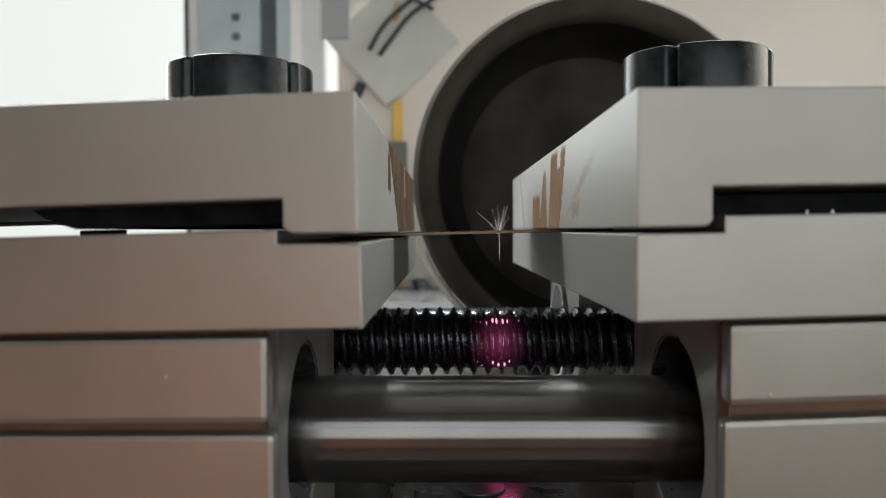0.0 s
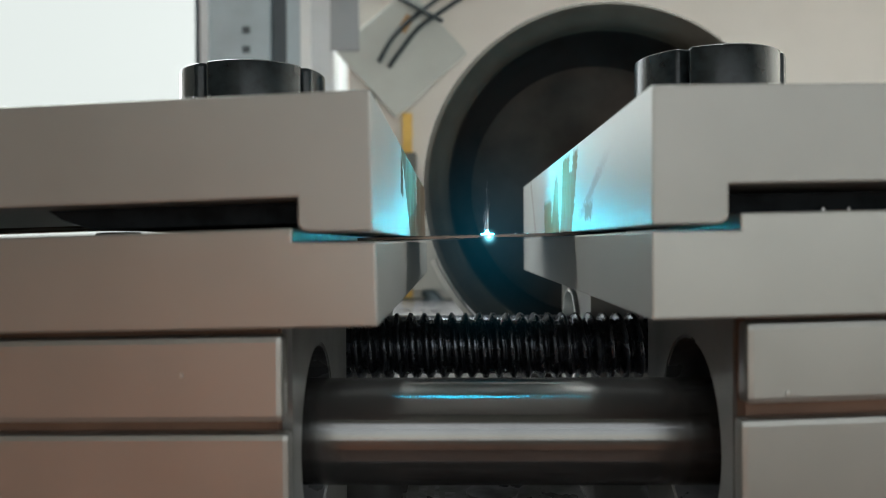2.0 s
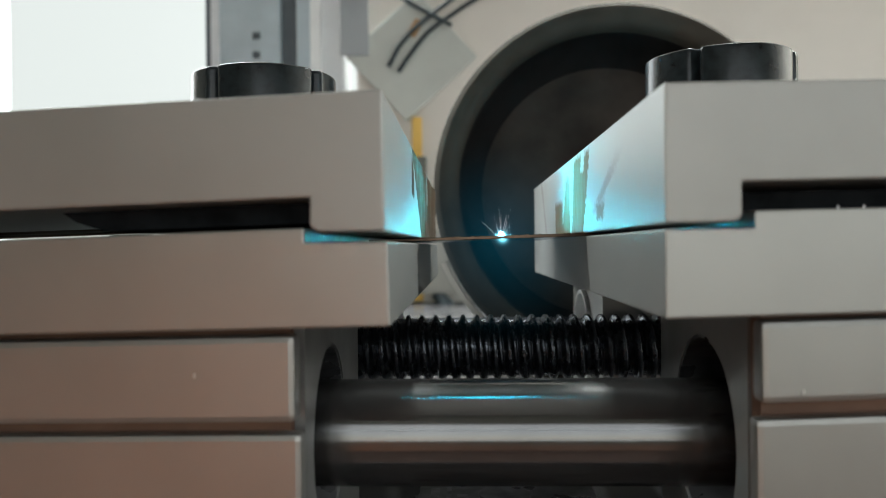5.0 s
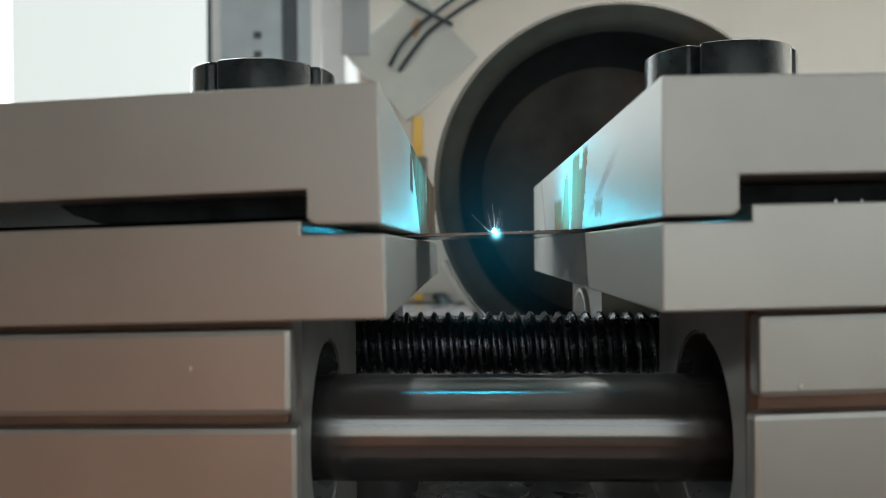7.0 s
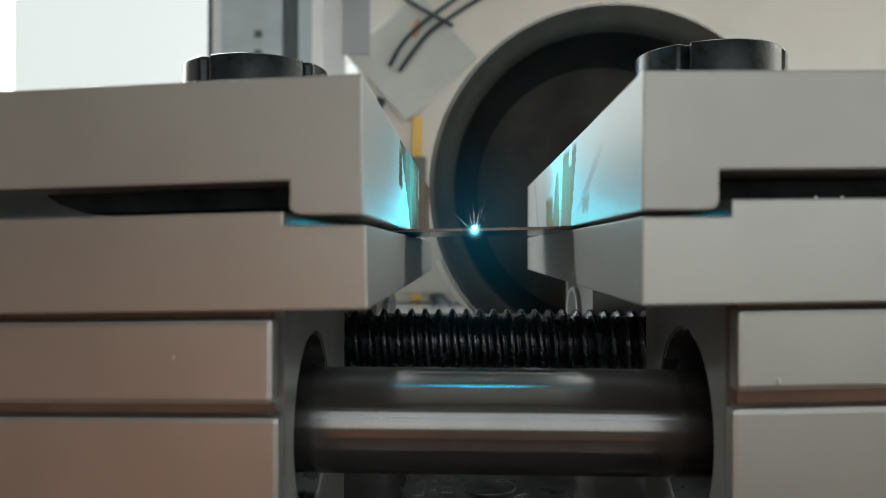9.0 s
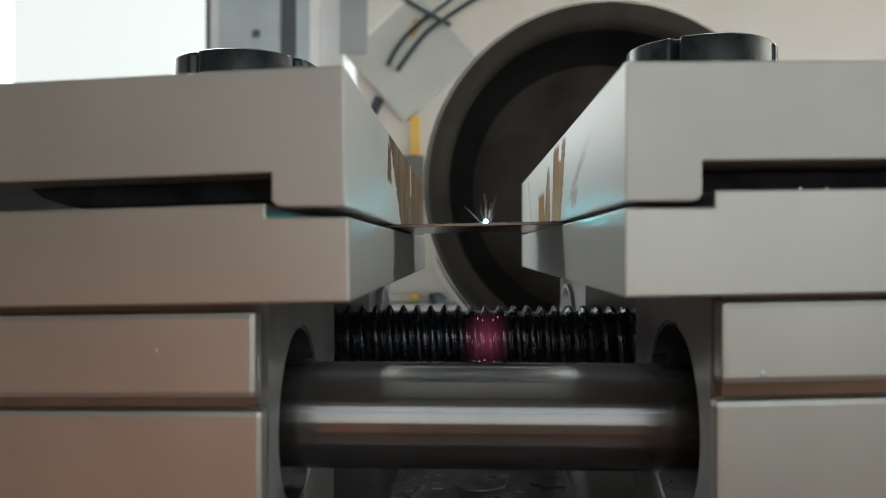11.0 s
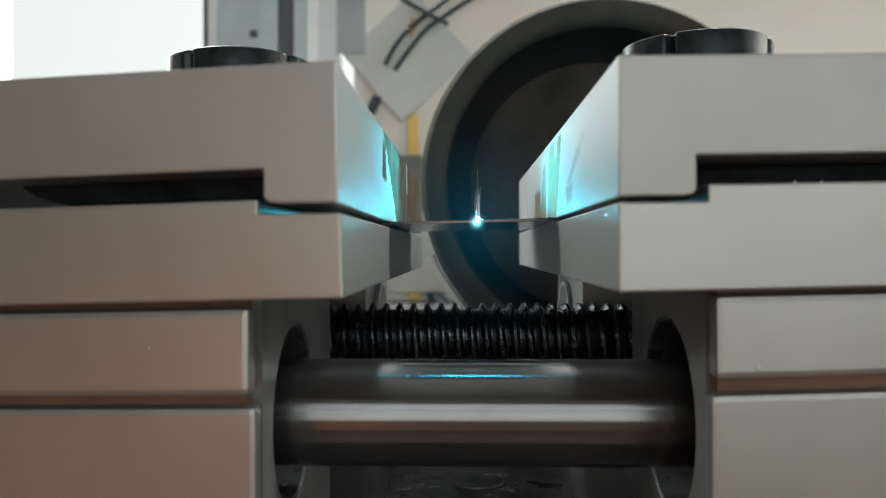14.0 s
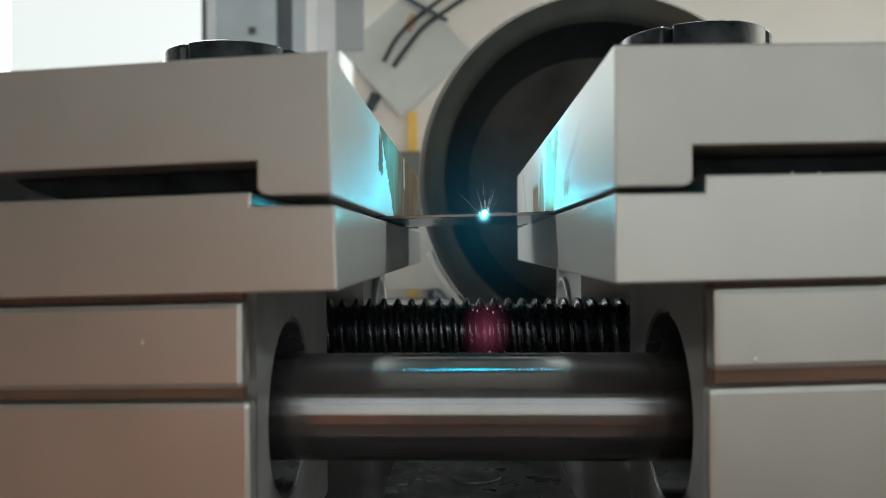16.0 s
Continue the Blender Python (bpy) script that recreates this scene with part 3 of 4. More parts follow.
# ---- foil strip ----
FOIL_TILT = -1.2


def foil_z(x):
    return 3.6 + 0.021 * (x - 9)


def foil_strip():
    t = thing("metal_foil", (9, 71, foil_z(9)), "thin copper-brown metal strip clamped flat between the jaws", "metal strip")
    bm = box(-32, 31, 0, 69, -0.37, 0.37, 0.08, 1)
    part("strip", scaled(bm), FOIL, t)
    random.seed(4)
    bm = bmesh.new()
    # burrs along the front edge
    for i in range(26):
        x = random.uniform(-20, 20)
        w = random.uniform(0.15, 0.7)
        b = box(x, x + w, -0.05, 0.5, 0.3, 0.37 + random.uniform(0.05, 0.18))
        me = bpy.data.meshes.new("burr")
        b.to_mesh(me)
        b.free()
        bm.from_mesh(me)
        bpy.data.meshes.remove(me)
    part("burr_edge", scaled(bm), FOIL, t, "ragged pale burrs")
    t.rotation_euler = (0, radians(FOIL_TILT), 0)
    return t


foil_strip()


# ---- shafts and lead screw ----
def shaft(y, z, label, mat):
    t = thing("guide_shaft", (8, y, z), label, "shaft", "guide shafts")
    part("ground_bar", scaled(cylinder_x(-42, 60, y, z, ROD_R, 96, 0), (8, y, z)), mat, t, smooth=True)
    return t


def pits(t, y):
    """Small rust pits in the shaft's face."""
    rnd = random.Random(12)
    for i in range(9):
        a = radians(168 + rnd.uniform(-5, 6))
        x, q = rnd.uniform(-19, -10.5), rnd.uniform(0.05, 0.12)
        bm = bmesh.new()
        bmesh.ops.create_icosphere(bm, subdivisions=1, radius=q)
        for v in bm.verts:
            v.co = (x - 8 + 1.7 * v.co.x, ROD_R * math.cos(a) + 0.3 * v.co.y, ROD_R * math.sin(a) + v.co.z)
        part("rust_pit", scaled(bm), PIT, t)


pits(shaft(ROD_Y, ROD_Z, "ground steel guide shaft with small rust pits through the bored blocks", STEEL), ROD_Y)
# rear shaft is coloured darker and set lower to mute the window's reflection
shaft(178.0, ROD_Z - 1.4, "rear guide shaft behind the lead screw, darkened to dull its reflection", BLACK_STEEL)


def lead_screw():
    pitch, r0, r1 = 4.1, 7.9, 10.1
    t = thing("lead_screw", (10, SCREW_Y, SCREW_Z), "black greased trapezoidal lead screw between the guide blocks", "lead screw")
    bm = bmesh.new()
    per, n = 24, 64
    cols = int(150 / pitch * per)
    prev = None
    for c in range(cols + 1):
        x = -62 + c * pitch / per
        ring = []
        for i in range(n):
            a = 2 * math.pi * i / n
            f = (x / pitch - a / (2 * math.pi)) % 1.0
            u = min(1, max(0, (0.40 - abs(f - 0.5)) / 0.34))
            h = u * u * (3 - 2 * u) + 0.13 * math.exp(-((f % 1.0 - 0.03) / 0.04) ** 2)
            r = r0 + (r1 - r0) * h
            ring.append(bm.verts.new((x - 10, r * math.cos(a), r * math.sin(a))))
        if prev:
            for i in range(n):
                j = (i + 1) % n
                bm.faces.new((prev[i], prev[j], ring[j], ring[i]))
        prev = ring
    bmesh.ops.recalc_face_normals(bm, faces=bm.faces)
    part("core", scaled(cylinder_x(-72, 78, 0, 0, 7.95, 48)), SCREW, t)
    part("thread", scaled(bm), SCREW, t, smooth=True)
    return t


lead_screw()


# ---- extraction duct ----
def duct():
    c = (70.4, 240.0, 28.0)
    t = thing("extraction_duct", (c[0], c[1], -62), "wide brown-black rubber fume duct mouth behind the jaws", "duct")
    bm = bmesh.new()
    n = 96
    prof = [(84.8, 90), (84.8, 6), (83.8, 2.5), (82, 0.5), (79, 0), (76, 0.6), (74, 2.5), (73, 6), (73, 12)]
    rings = []
    for r, y in prof:
        rings.append([bm.verts.new((r * math.cos(2 * math.pi * i / n), y, r * math.sin(2 * math.pi * i / n))) for i in range(n)])
    for a, b in zip(rings, rings[1:]):
        for i in range(n):
            j = (i + 1) % n
            bm.faces.new((a[i], a[j], b[j], b[i]))
    bmesh.ops.recalc_face_normals(bm, faces=bm.faces)
    off = (0, 0, -62 - c[2])
    part("mouth_ring", scaled(bm, off), DUCT, t, smooth=True)
    # the groove's darkness is put into the throat cone's near-black colour
    for name, turned, mat, label in (("throat", [(73.4, 11), (71, 24), (67, 32), (61.5, 36)], GROOVE_DARK, "near-black cone painting the dark groove"),
                                     ("core", [(62.4, 36.2), (59, 34.5), (52, 33.6), (0.5, 33.2)], DUCT_IN, "dark brown inner core")):
        bm = bmesh.new()
        rings = [[bm.verts.new((r * math.cos(2 * math.pi * i / n), y, r * math.sin(2 * math.pi * i / n))) for i in range(n)] for r, y in turned]
        for a, b in zip(rings, rings[1:]):
            for i in range(n):
                j = (i + 1) % n
                bm.faces.new((a[i], a[j], b[j], b[i]))
        bmesh.ops.solidify(bm, geom=bm.faces[:], thickness=2.0)
        bmesh.ops.recalc_face_normals(bm, faces=bm.faces)
        part(name, scaled(bm, off), mat, t, label, smooth=True)
    # pale arc hugging the lower flank
    bm = bmesh.new()
    ring = []
    for i in range(25):
        a = radians(203 + i * 4)
        ring.append([bm.verts.new((r * math.cos(a), y, r * math.sin(a))) for r, y in ((86.2, 5), (88.6, 5), (88.6, 24), (86.2, 24))])
    for a, b in zip(ring, ring[1:]):
        for i in range(4):
            j = (i + 1) % 4
            bm.faces.new((a[i], a[j], b[j], b[i]))
    bmesh.ops.recalc_face_normals(bm, faces=bm.faces)
    part("flank_arc", scaled(bm, off), PAINT, t, "pale arc along the lower flank")
    part("foot", scaled(box(-30, 30, 20, 80, -90, -78), off), DUCT, t)
    return t


duct()


# ---- cabinet panel behind, with its fittings ----
def cabinet():
    at = (400, 770, -62)
    t = thing("machine_cabinet", at, "cream painted sheet-metal machine cabinet behind the fixture", "cabinet")
    # raised out of view to keep the rear lamp out of the shaft's reflection
    part("cabinet_body", scaled(box(-121, 900, 760, 1000, -62, 640, 3), at), PAINT, t)
    part("vent_cover", scaled(box(-137, -105, 744, 747.5, 216, 640, 1), at), GREY_PLATE, t, "mid grey cover strip")
    return t


cabinet()


def tilted_plate():
    at = (-58, 756, 140)
    t = thing("sensor_plate", at, "grey painted square plate set on its corner on the cabinet", "plate")
    bm = box(-54, 54, -4, 4, -50, 50, 2)
    bmesh.ops.rotate(bm, verts=bm.verts, cent=(0, 0, 0), matrix=Matrix.Rotation(radians(-42), 3, "Y"))
    bmesh.ops.translate(bm, verts=bm.verts, vec=(-58, 752, 215))
    part("plate_body", scaled(bm, at), GREY_PAINT, t)
    return t


tilted_plate()


def tube(pts, r, n=10):
    """A round cable along a smooth line of points."""
    bm = bmesh.new()
    path = []
    for i in range(len(pts) - 1):
        p0, p1, p2, p3 = (Vector(pts[max(0, min(len(pts) - 1, i + k))]) for k in (-1, 0, 1, 2))
        for s in range(8):
            u = s / 8
            path.append(0.5 * (2 * p1 + (p2 - p0) * u + (2 * p0 - 5 * p1 + 4 * p2 - p3) * u * u + (3 * p1 - p0 - 3 * p2 + p3) * u ** 3))
    path.append(Vector(pts[-1]))
    prev = None
    for i, p in enumerate(path):
        d = (path[min(i + 1, len(path) - 1)] - path[max(i - 1, 0)]).normalized()
        side = d.cross(Vector((0, 1, 0))).normalized()
        up = side.cross(d)
        ring = [bm.verts.new(p + r * (math.cos(2 * math.pi * k / n) * side + math.sin(2 * math.pi * k / n) * up)) for k in range(n)]
        if prev:
            for k in range(n):
                j = (k + 1) % n
                bm.faces.new((prev[k], prev[j], ring[j], ring[k]))
        else:
            bm.faces.new(ring[::-1])
        prev = ring
    bm.faces.new(prev)
    bmesh.ops.recalc_face_normals(bm, faces=bm.faces)
    return bm


def cable(pts, r):
    t = thing("cable", pts[0], "thin black cable looping across the grey plate", "cable", "cables")
    part("sheath", scaled(tube(pts, r), pts[0]), CABLE, t, smooth=True)
    return t


cable([(-83, 744, 203), (-70, 743, 226), (-52, 741, 245), (-22, 741, 268), (8, 742, 288), (40, 745, 305)], 2.6)
cable([(-72, 744, 197), (-58, 742, 216), (-38, 741, 240), (-14, 741, 257), (12, 742, 274), (50, 745, 296)], 2.6)


cable([(-76, 742, 286), (-58, 739, 272), (-36, 738, 259), (-12, 738, 246)], 2.4)


def small_block(name, label, category, x0, x1, y0, y1, z0, z1, mat, bevel, turn=0):
    at = ((x0 + x1) / 2, y1, z0)
    t = thing(name, at, label, category)
    bm = box(x0, x1, y0, y1, z0, z1, bevel)
    if turn:
        bmesh.ops.rotate(bm, verts=bm.verts, cent=((x0 + x1) / 2, y0, (z0 + z1) / 2), matrix=Matrix.Rotation(radians(turn), 3, "Y"))
    part("moulding", scaled(bm, at), mat, t)
    return t


small_block("cable_tag", "small copper-orange tag between the cables", "tag", -58, -48, 746, 748, 236, 256, ORANGE, 0.5, 30)
small_block("wire_duct", "ochre yellow upright plastic strip on the cabinet", "strip", -58, -47, 754, 760, -60, 148, YELLOW, 1)
small_block("cable_clip", "small black cable clip on the cabinet", "clip", -102, -92, 750, 760, 150, 170, CABLE, 1, 25)


small_block("terminal_box", "dark olive-grey box fixed to the cabinet", "box", -82, -42, 748, 760, 20, 103, OLIVE, 2)


def concave_mirror(x0, x1, cy, cz, ny, nz, radius, half, thick):
    """A trough mirror along x, hollow towards (ny, nz)."""
    bm = bmesh.new()
    oy, oz = cy + radius * ny, cz + radius * nz
    a0 = math.atan2(-nz, -ny)
    n = 24
    rings = []
    for i in range(n + 1):
        a = a0 + (i / n * 2 - 1) * half / radius
        c, s = math.cos(a), math.sin(a)
        rings.append([bm.verts.new((x, oy + r * c, oz + r * s)) for x, r in ((x0, radius), (x1, radius), (x1, radius + thick), (x0, radius + thick))])
    for p, q in zip(rings, rings[1:]):
        for i in range(4):
            j = (i + 1) % 4
            bm.faces.new((p[i], p[j], q[j], q[i]))
    bm.faces.new(rings[0])
    bm.faces.new(rings[-1][::-1])
    bmesh.ops.recalc_face_normals(bm, faces=bm.faces)
    return bm


small_block("junction_cover", "mid-grey painted cover plate low on the cabinet", "cover", -84, 12, 749, 753, -51, 19, COVER, 0.6)


def hose():
    pts = [(-30, 757, -53), (-23, 748, -61), (-10, 740, -73)]
    t = thing("drain_hose", pts[0], "short black rubber hose under the grey cover", "hose")
    part("hose_wall", scaled(tube(pts, 7.5, 16), pts[0]), CABLE, t, smooth=True)


hose()


# unseen unit added to mirror the flare onto the shaft and block lamps
def unseen_reflector():
    at = (8, 900, 330)
    t = thing("unseen_reflector", at, "unseen mirror and light block added above the fixture", "laser unit")
    part("housing", scaled(box(-66, 86, 12, 250, 192, 330, 5), at), OLIVE, t, "olive-grey block that keeps lamp light off the shaft")
    part("mirror_holder", scaled(box(-10, 30, 20, 56, 184, 194, 1), at), ALU_DARK, t)
    part("polished_mirror", scaled(concave_mirror(-16, 38, 30, 180, 0.1866, -0.9824, 199, 10.4, 3), at), MIRROR, t, "added mirror that throws the flare's line onto the shaft", smooth=True)
    part("polished_mirror", scaled(concave_mirror(-16, 38, 48.5, 180, 0.062, -0.9981, 195, 7.4, 3), at), MIRROR, t, "added mirror that throws the flare's line onto the shaft", smooth=True)
    part("neck", scaled(box(-10, 26, 68, 104, 329, 431, 3), at), ALU_DARK, t)
    part("support_arm", scaled(box(-15, 31, 104, 759.5, 391, 431, 3), at), ALU_DARK, t)
    part("arm_flange", scaled(box(-30, 46, 754, 759.8, 376, 446, 1), at), ALU_DARK, t)
    return t


unseen_reflector()


def column():
    at = (-220, 800, -62)
    t = thing("machine_column", at, "tall blue-grey aluminium extrusion column beside the window", "column")
    for x0, x1, y0, mat in ((-308, -300, 803, COLUMN_DARK), (-300, -290, 797, COLUMN_LIGHT), (-290, -217.5, 800, COLUMN), (-217.5, -198.5, 808, COLUMN_DARK),
                            (-198.5, -181, 802, COLUMN), (-181, -168.5, 796, WHITE_PROFILE), (-168.5, -142, 799, COLUMN_LIGHT)):
        part("profile", scaled(box(x0, x1, y0, 860, -62, 900, 1), at), mat, t)
    for z in (206, 228, 251):
        part("screw_head", scaled(box(-250, -241, 797, 800, z, z + 8, 1), at), COLUMN_DARK, t)
    return t


column()


# ---- laser flare: flames, sparks and the infrared spot on the screw ----
FLARE_Y = 98.0


def blade(w, h, thick, upright="y", foot=0.3, seed=1):
    """A ragged flame tongue standing on its foot, thin across one axis."""
    bm = bmesh.new()
    n = 36
    rnd = random.Random(seed)
    front, back = [], []
    for i in range(n):
        a = 2 * math.pi * i / n
        k = 1 + rnd.uniform(-0.07, 0.10)
        u, v = k * math.sin(a), (1 - k * math.cos(a)) / 2
        px, pz = 0.5 * w * u * (1.15 - 0.4 * v), h * v - foot * h
        front.append(bm.verts.new((px, -thick / 2, pz) if upright == "y" else (-thick / 2, px, pz)))
        back.append(bm.verts.new((px, thick / 2, pz) if upright == "y" else (thick / 2, px, pz)))
    bm.faces.new(front)
    bm.faces.new(back[::-1])
    for i in range(n):
        j = (i + 1) % n
        bm.faces.new((front[j], front[i], back[i], back[j]))
    bmesh.ops.recalc_face_normals(bm, faces=bm.faces)
    return bm


def bloom_disc(rad, n=48):
    """One thin round sheet for drawn bloom, standing upright."""
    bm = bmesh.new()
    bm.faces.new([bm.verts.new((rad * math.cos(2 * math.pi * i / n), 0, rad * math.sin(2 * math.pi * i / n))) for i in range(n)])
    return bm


def needles(rays, w):
    """Thin straight spark trails in the x-z plane: (x0, z0, x1, z1) each."""
    bm = bmesh.new()
    for x0, z0, x1, z1 in rays:
        d = Vector((x1 - x0, 0, z1 - z0))
        side = Vector((d.z, 0, -d.x)).normalized() * w / 2
        a, b = Vector((x0, 0, z0)), Vector((x1, 0, z1))
        th = Vector((0, w / 2, 0))
        base = [bm.verts.new(a + k) for k in (side, th, -side, -th)]
        tip = bm.verts.new(b)
        bm.faces.new(base)
        for i in range(4):
            bm.faces.new((base[i], base[(i + 1) % 4], tip))
    bmesh.ops.recalc_face_normals(bm, faces=bm.faces)
    return bm


def lens(r, h, deep=0.8):
    bm = bmesh.new()
    bmesh.ops.create_uvsphere(bm, u_segments=20, v_segments=10, radius=1)
    for v in bm.verts:
        v.co = (v.co.x * r, v.co.y * r * deep, v.co.z * h)
    return bm


flare = thing("laser_flare", (16.3, FLARE_Y, foil_z(16.3)), "cyan plasma flare with white sparks where the laser cuts the strip", "laser flare")
flame_wide = part("flame_tongue", scaled(lens(1.7, 0.11, 2.4)), PLASMA_LEAF, flare, "bright cyan-white flame")
flame_side = part("flame_tongue", scaled(blade(4.0, 2.1, 0.1, "y", 0.1, 5)), PLASMA, flare, "bright cyan-white flame")
bloom_core = part("lens_bloom", scaled(bloom_disc(7.0)), BLOOM, flare, "glowing disc painting the cyan lens bloom")
bloom_spot = part("lens_bloom", scaled(bloom_disc(4.0)), BLOOM_SMALL, flare, "small glowing disc painting the cyan lens bloom")
bloom_halo = part("lens_bloom", scaled(bloom_disc(27.0)), BLOOM_WIDE, flare, "wide faint disc painting the cyan lens bloom")
bloom_far = part("lens_bloom", scaled(bloom_disc(42.0)), BLOOM_FLOOD, flare, "wide faint disc painting the blue lens bloom")
# hidden emissive disc, added so the mirror shows a cyan line on the shaft
feed_disc = part("mirror_feed_disc", scaled(lens(4.2, 0.05, 0.3)), MIRROR_FEED, flare, "hidden cyan disc that feeds the mirror above")
flame_low = part("flame_ember", scaled(blade(1.8, 1.4, 0.12, "y", 0.1)), PLASMA_SOFT, flare, "small cyan-white flame")
flame_low_side = part("flame_ember", scaled(blade(1.1, 1.9, 0.1, "y", 0.1, 9)), PLASMA_SOFT, flare, "small cyan-white flame")
streak = part("spark_streak", scaled(needles([(0, 0, 0.3, 15), (0.4, 0, 0.1, 8), (-0.5, 0, -0.9, 6), (0.2, 0, 0.9, 10.5), (-0.2, 0, -0.5, 8.5)], 0.038)), SPARK, flare, "thin white spark trail")
fan = part("spark_fan", scaled(needles([(-0.1, 0, -2.0, 7.0), (-0.2, 0, -1.6, 4.4), (0, 0, 0.2, 7.2), (0.1, 0, -0.4, 9.6), (0.1, 0, 2.0, 7.8), (0.2, 0, 3.1, 8.6), (0.2, 0, 3.3, 4.6), (0.3, 0, 5.6, 0.6), (-0.2, 0, -6.4, 6.1), (0.1, 0, 1.2, 5.2), (-0.2, 0, -3.1, 2.4)], 0.026)), SPARK, flare, "fan of short white sparks")
under = part("falling_spark", scaled(needles([(0, -0.2, 0.1, -9.0), (-0.9, -0.5, 0.9, -0.6)], 0.055)), SPARK, flare, "thin spark trail falling below")


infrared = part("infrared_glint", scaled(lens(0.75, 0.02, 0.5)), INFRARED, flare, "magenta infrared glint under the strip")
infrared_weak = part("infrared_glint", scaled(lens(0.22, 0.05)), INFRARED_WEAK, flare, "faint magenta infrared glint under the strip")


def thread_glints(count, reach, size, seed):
    """Glowing streaks that paint the laser's glints on the thread, round the screw's axis: one row above, one below."""
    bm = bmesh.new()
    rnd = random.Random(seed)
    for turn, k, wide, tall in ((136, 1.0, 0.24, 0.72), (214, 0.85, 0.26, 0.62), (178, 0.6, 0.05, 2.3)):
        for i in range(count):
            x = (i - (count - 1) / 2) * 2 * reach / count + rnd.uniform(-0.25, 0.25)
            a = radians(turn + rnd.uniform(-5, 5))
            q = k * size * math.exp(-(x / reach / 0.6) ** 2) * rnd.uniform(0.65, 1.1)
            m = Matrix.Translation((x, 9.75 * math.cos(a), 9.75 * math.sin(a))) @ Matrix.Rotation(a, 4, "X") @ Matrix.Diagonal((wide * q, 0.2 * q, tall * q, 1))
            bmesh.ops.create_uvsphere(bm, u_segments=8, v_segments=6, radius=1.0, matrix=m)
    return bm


# emissive beads painted in for the laser's reflections on the screw
beads = part("painted_glint", scaled(thread_glints(11, 8.5, 1.45, 3)), BEAD, flare, "glowing beads painting the laser's glints on the thread")
faint_beads = part("painted_glint", scaled(thread_glints(10, 7.5, 0.85, 8)), BEAD_FAINT, flare, "faint glowing beads painting the laser's glints on the thread")
pink_disc = part("screw_bloom", scaled(bloom_disc(9.8)), PINK_BLOOM, flare, "glowing disc painting the pink bloom at the screw")
pink_disc_faint = part("screw_bloom", scaled(bloom_disc(8.2)), PINK_BLOOM_FAINT, flare, "faint disc painting the pink bloom at the screw")
# hidden emitter added to tint the plate under the screw pink
plate_tint = part("hidden_emitter", scaled(lens(4.0, 0.4)), PLATE_TINT, flare, "hidden magenta emitter that tints the plate below the screw")

FLARE_KEYS = {k: [] for k in ("flare", "wide", "side", "low", "low_side", "streak", "fan", "under", "infrared", "infrared_weak", "plate_tint", "disc", "beads", "veil", "spot", "flood", "faint", "pink_disc", "wide_veil", "pink_disc_faint")}


def burst(t, x, cyan, magenta, trail, spray, drop):
    """What the flare does at t: its place along the strip, which flames stand and which lie down in the cut."""
    up, flat = pose(0, 0, 0), pose(0, 0, 0, -88)
    drop_flat = pose(0, 0, 0, 88)
    on, off = pose(0, 0, -0.41 * MM), pose(0, 0, -0.1 * MM)
    # later on the flare is set nearer the front edge, to light the lower jaws
    deep = FLARE_Y if t < 9.1 else FLARE_Y - 12
    back, ahead = FLARE_Y - deep, deep - 69.8
    # slip lines the bloom discs up with the flare as the camera sees it
    slip = -ahead / (deep + 109) * (x - 3) * MM
    below, sunk = pose(0, (back - 6.0) * MM, -57.0 * MM), pose(0, (back - 6.0) * MM, -74.0 * MM)
    lit, hid = pose(0, (22.0 + back) * MM, -32.6 * MM), pose(0, (26.0 + back) * MM, -32.6 * MM)
    away = pose(0, (22.0 + back) * MM, -32.6 * MM)
    feed_on, feed_off = pose(0, 0, 0.44 * MM), pose(0, 0, 0.1 * MM)
    first = t - 0.034 if t > 0.05 else t
    last = t + 0.034 if t < 15.95 else t
    for s in sorted({first, last}):
        k = FLARE_KEYS
        k["flare"].append((s, pose(x * MM, deep * MM, foil_z(x) * MM, 0, FOIL_TILT, 0)))
        k["wide"].append((s, pose(0, 0, 0.69 * MM) if cyan >= 2 else pose(0, 0, 0)))
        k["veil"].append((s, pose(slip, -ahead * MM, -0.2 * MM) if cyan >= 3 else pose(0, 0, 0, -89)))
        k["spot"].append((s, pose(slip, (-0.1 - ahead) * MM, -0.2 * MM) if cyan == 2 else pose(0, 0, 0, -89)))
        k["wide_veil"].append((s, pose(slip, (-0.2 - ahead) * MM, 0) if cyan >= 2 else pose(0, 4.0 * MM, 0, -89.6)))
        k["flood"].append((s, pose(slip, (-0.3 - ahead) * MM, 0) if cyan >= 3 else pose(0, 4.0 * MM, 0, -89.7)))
        k["side"].append((s, up if cyan >= 3 else flat))
        k["low"].append((s, up if cyan >= 1 else flat))
        k["infrared_weak"].append((s, on if magenta == 1 and cyan == 0 else off))
        k["plate_tint"].append((s, below if magenta == 2 else sunk))
        k["beads"].append((s, lit if magenta == 2 else hid))
        k["pink_disc"].append((s, pose(0, (10.9 + back) * MM, -31.6 * MM) if magenta == 2 else away))
        k["pink_disc_faint"].append((s, pose(0, (10.7 + back) * MM, -31.2 * MM) if magenta == 1 else away))
        k["faint"].append((s, lit if magenta == 1 else hid))
        k["disc"].append((s, feed_on if cyan >= 2 else feed_off))
        k["low_side"].append((s, up if cyan >= 1 else flat))
        k["streak"].append((s, up if trail else flat))
        k["fan"].append((s, up if spray else flat))
        k["under"].append((s, up if drop else drop_flat))
        k["infrared"].append((s, on if magenta == 2 else off))


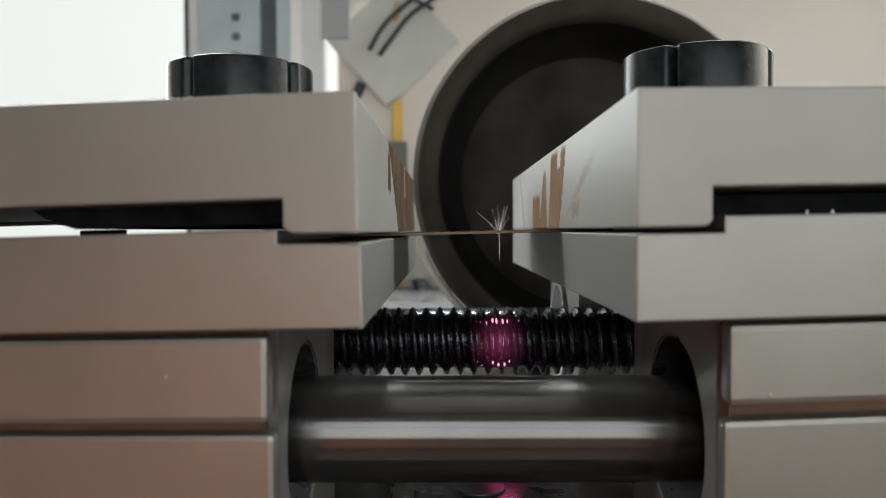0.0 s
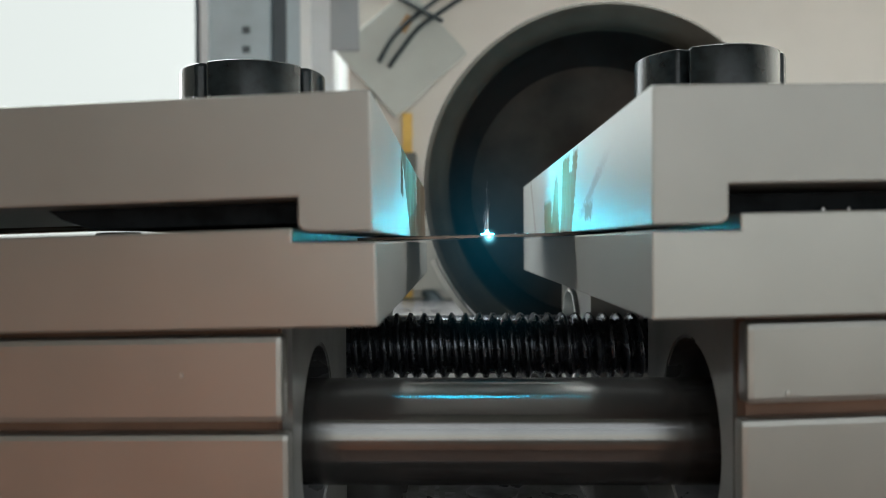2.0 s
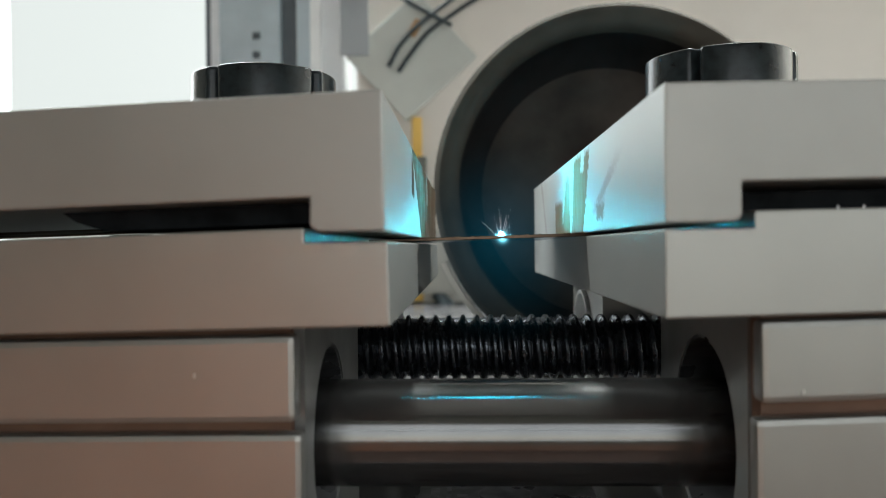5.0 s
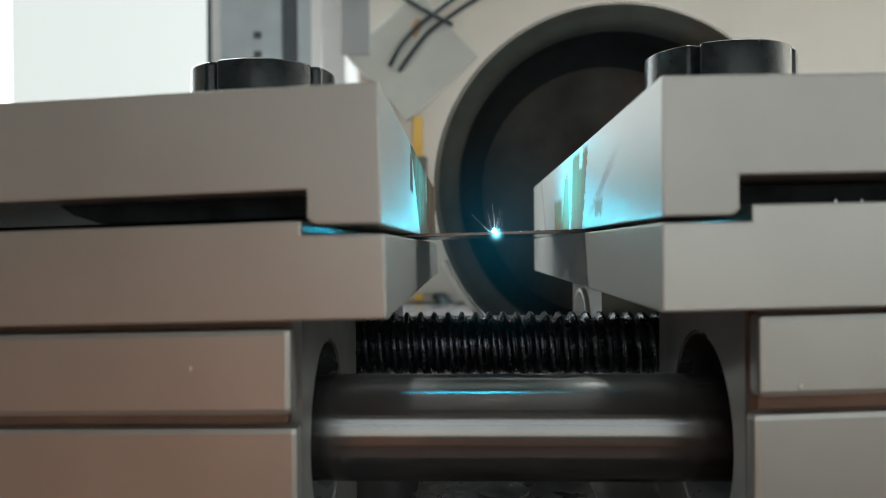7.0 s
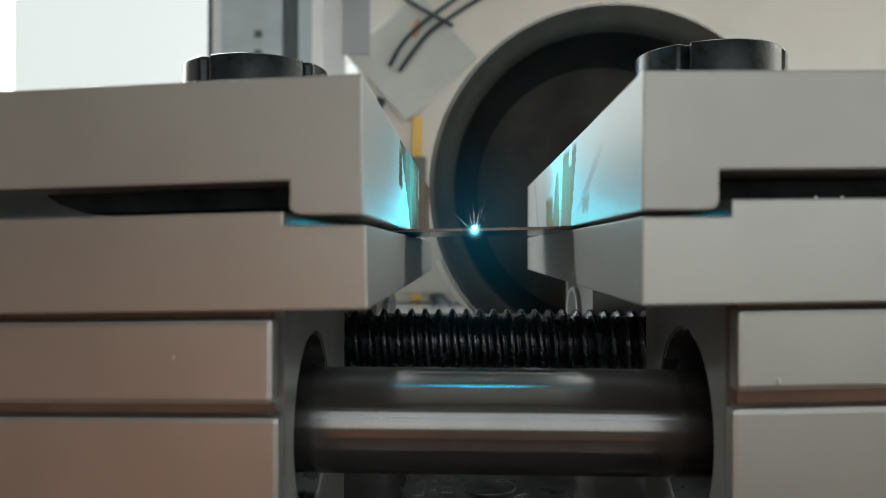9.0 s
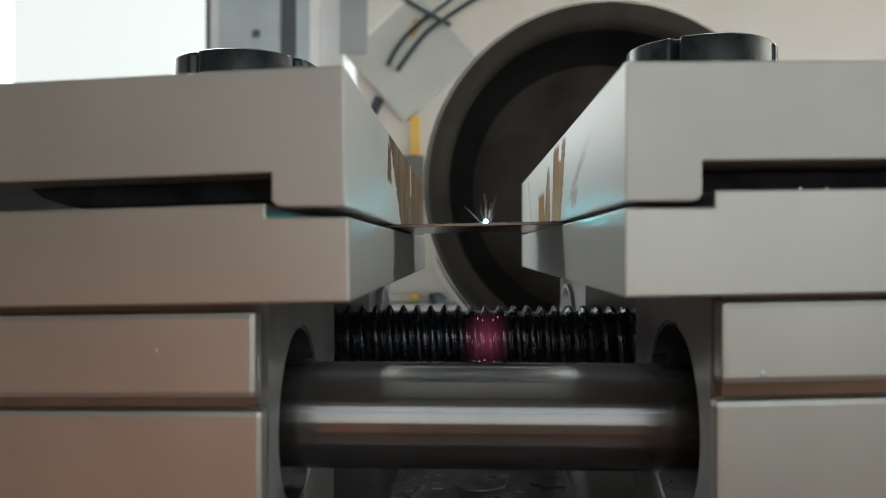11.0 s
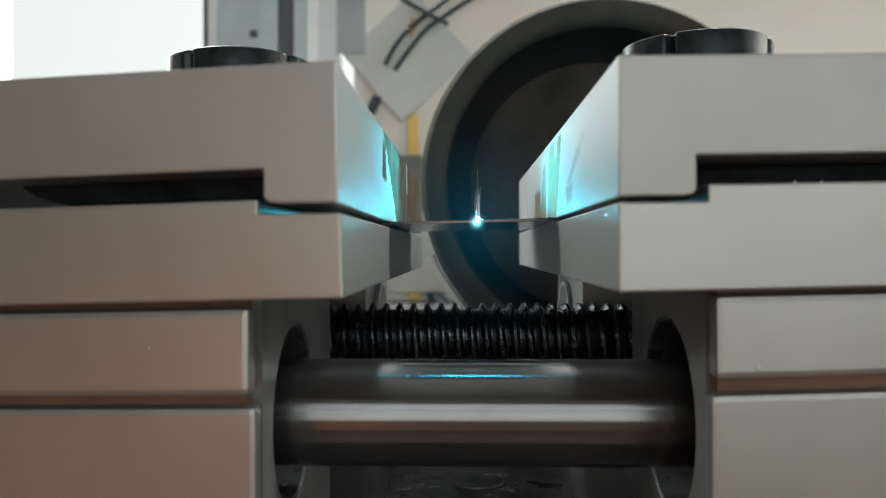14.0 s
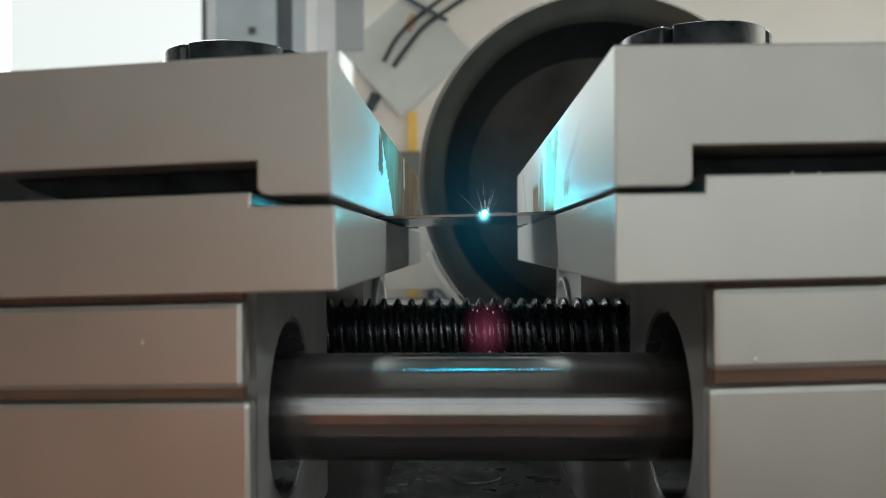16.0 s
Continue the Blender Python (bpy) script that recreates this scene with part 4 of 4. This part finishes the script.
def motions():
    burst(0, 15.1, 0, 2, 0, 1, 1)
    burst(0.1, 19.4, 0, 2, 0, 0, 0)
    burst(0.2, 19.6, 0, 2, 0, 0, 0)
    burst(0.3, 21.5, 2, 0, 1, 0, 0)
    burst(0.4, 18.2, 2, 0, 1, 0, 0)
    burst(0.5, 18.7, 0, 2, 0, 0, 1)
    burst(0.6, 23.0, 0, 2, 0, 0, 0)
    burst(0.7, 23.4, 1, 1, 0, 0, 0)
    burst(0.8, 21.5, 3, 0, 1, 0, 0)
    burst(0.9, 17.0, 2, 0, 1, 1, 0)
    burst(1, 20.0, 0, 2, 0, 0, 0)
    burst(1.1, 22.1, 0, 2, 0, 0, 0)
    burst(1.2, 5.3, 3, 0, 1, 0, 0)
    burst(1.3, 6.9, 3, 0, 0, 0, 0)
    burst(1.4, 11.5, 3, 0, 0, 0, 0)
    burst(1.5, 11.6, 3, 0, 1, 0, 0)
    burst(1.6, 9.0, 2, 0, 1, 0, 0)
    burst(1.8, 12.8, 1, 0, 0, 1, 0)
    burst(2, 8.7, 2, 0, 1, 0, 0)
    burst(2.2, 5.2, 2, 0, 0, 0, 0)
    burst(2.5, 10.6, 3, 0, 1, 0, 0)
    burst(2.7, 13.9, 1, 0, 0, 0, 0)
    burst(3, 7.2, 2, 0, 1, 0, 0)
    burst(3.2, 5.5, 2, 0, 1, 0, 0)
    burst(3.5, 9.8, 3, 0, 1, 0, 0)
    burst(3.7, 15.3, 1, 0, 1, 0, 0)
    burst(4, 7.0, 2, 0, 1, 0, 0)
    burst(4.2, 4.5, 2, 0, 1, 0, 0)
    burst(4.5, 9.0, 3, 0, 0, 0, 0)
    burst(4.8, 5.9, 1, 0, 1, 0, 0)
    burst(5.1, 10.4, 2, 0, 0, 1, 0)
    burst(5.4, 6.5, 3, 0, 1, 0, 0)
    burst(5.7, 9.5, 1, 1, 0, 0, 0)
    burst(6, 10.1, 2, 0, 0, 1, 0)
    burst(6.3, 13.1, 3, 0, 1, 0, 0)
    burst(6.5, 9.8, 2, 0, 1, 1, 0)
    burst(6.6, 14.7, 1, 1, 0, 1, 0)
    burst(6.8, 11.8, 2, 1, 0, 0, 0)
    burst(7, 8.0, 2, 0, 0, 1, 0)
    burst(7.2, 9.5, 3, 0, 0, 0, 0)
    burst(7.3, 13.3, 2, 0, 1, 0, 0)
    burst(7.5, 10.9, 1, 1, 1, 0, 0)
    burst(7.7, 9.1, 1, 1, 1, 0, 0)
    burst(7.8, 10.7, 1, 2, 0, 1, 0)
    burst(8, 5.9, 2, 0, 0, 1, 0)
    burst(8.2, 10.2, 3, 0, 0, 0, 0)
    burst(8.3, 11.8, 2, 0, 1, 0, 0)
    burst(8.5, 12.3, 0, 2, 1, 0, 1)
    burst(8.7, 9.4, 1, 1, 1, 0, 0)
    burst(8.8, 9.1, 1, 1, 0, 1, 0)
    burst(9, 5.2, 2, 0, 0, 1, 0)
    burst(9.2, 11.6, 3, 0, 0, 0, 0)
    burst(9.5, 10.4, 1, 1, 1, 0, 0)
    burst(9.8, 9.2, 0, 2, 0, 0, 0)
    burst(10.1, 8.7, 2, 0, 0, 1, 0)
    burst(10.4, 11.3, 1, 1, 0, 0, 0)
    burst(10.7, 8.6, 3, 0, 1, 0, 0)
    burst(11, 10.5, 1, 1, 0, 1, 0)
    burst(11.3, 9.3, 0, 2, 1, 0, 1)
    burst(11.5, 14.9, 1, 2, 1, 0, 1)
    burst(11.7, 9.9, 1, 2, 0, 1, 0)
    burst(11.8, 8.1, 1, 1, 0, 0, 0)
    burst(12, 7.2, 2, 0, 0, 1, 0)
    burst(12.2, 11.8, 1, 1, 1, 0, 0)
    burst(12.3, 8.9, 0, 2, 0, 0, 0)
    burst(12.5, 13.1, 0, 2, 0, 0, 0)
    burst(12.7, 11.0, 1, 1, 0, 1, 0)
    burst(12.8, 9.4, 0, 1, 0, 1, 1)
    burst(13, 7.6, 2, 0, 0, 1, 0)
    burst(13.2, 10.6, 2, 0, 0, 1, 1)
    burst(13.3, 9.5, 0, 2, 1, 0, 1)
    burst(13.5, 11.3, 0, 2, 0, 0, 0)
    burst(13.7, 7.3, 1, 0, 0, 1, 0)
    burst(13.8, 8.1, 1, 1, 0, 0, 0)
    burst(14, 9.5, 2, 0, 1, 0, 0)
    burst(14.2, 10.0, 0, 2, 0, 0, 0)
    burst(14.3, 10.3, 1, 1, 0, 1, 0)
    burst(14.5, 9.4, 0, 2, 0, 1, 1)
    burst(14.6, 10.5, 1, 2, 0, 1, 0)
    burst(14.8, 6.1, 1, 1, 0, 0, 0)
    burst(15, 10.6, 3, 0, 0, 1, 0)
    burst(15.2, 8.9, 0, 2, 0, 0, 0)
    burst(15.3, 12.0, 0, 1, 1, 0, 1)
    burst(15.5, 10.1, 0, 2, 0, 0, 0)
    burst(15.7, 9.4, 1, 1, 0, 1, 1)
    burst(15.8, 4.9, 1, 0, 0, 1, 0)
    burst(16, 12.0, 2, 1, 0, 1, 0)
    k = FLARE_KEYS
    walk(flare, k["flare"])
    walk(flame_wide, k["wide"])
    walk(flame_side, k["side"])
    walk(flame_low, k["low"])
    walk(flame_low_side, k["low_side"])
    walk(streak, k["streak"])
    walk(fan, k["fan"])
    walk(under, k["under"])
    walk(infrared, k["infrared"])
    walk(infrared_weak, k["infrared_weak"])
    walk(plate_tint, k["plate_tint"])
    walk(feed_disc, k["disc"])
    walk(pink_disc, k["pink_disc"])
    walk(pink_disc_faint, k["pink_disc_faint"])
    walk(beads, k["beads"])
    walk(faint_beads, k["faint"])
    walk(bloom_core, k["veil"])
    walk(bloom_spot, k["spot"])
    walk(bloom_far, k["flood"])
    walk(bloom_halo, k["wide_veil"])


motions()
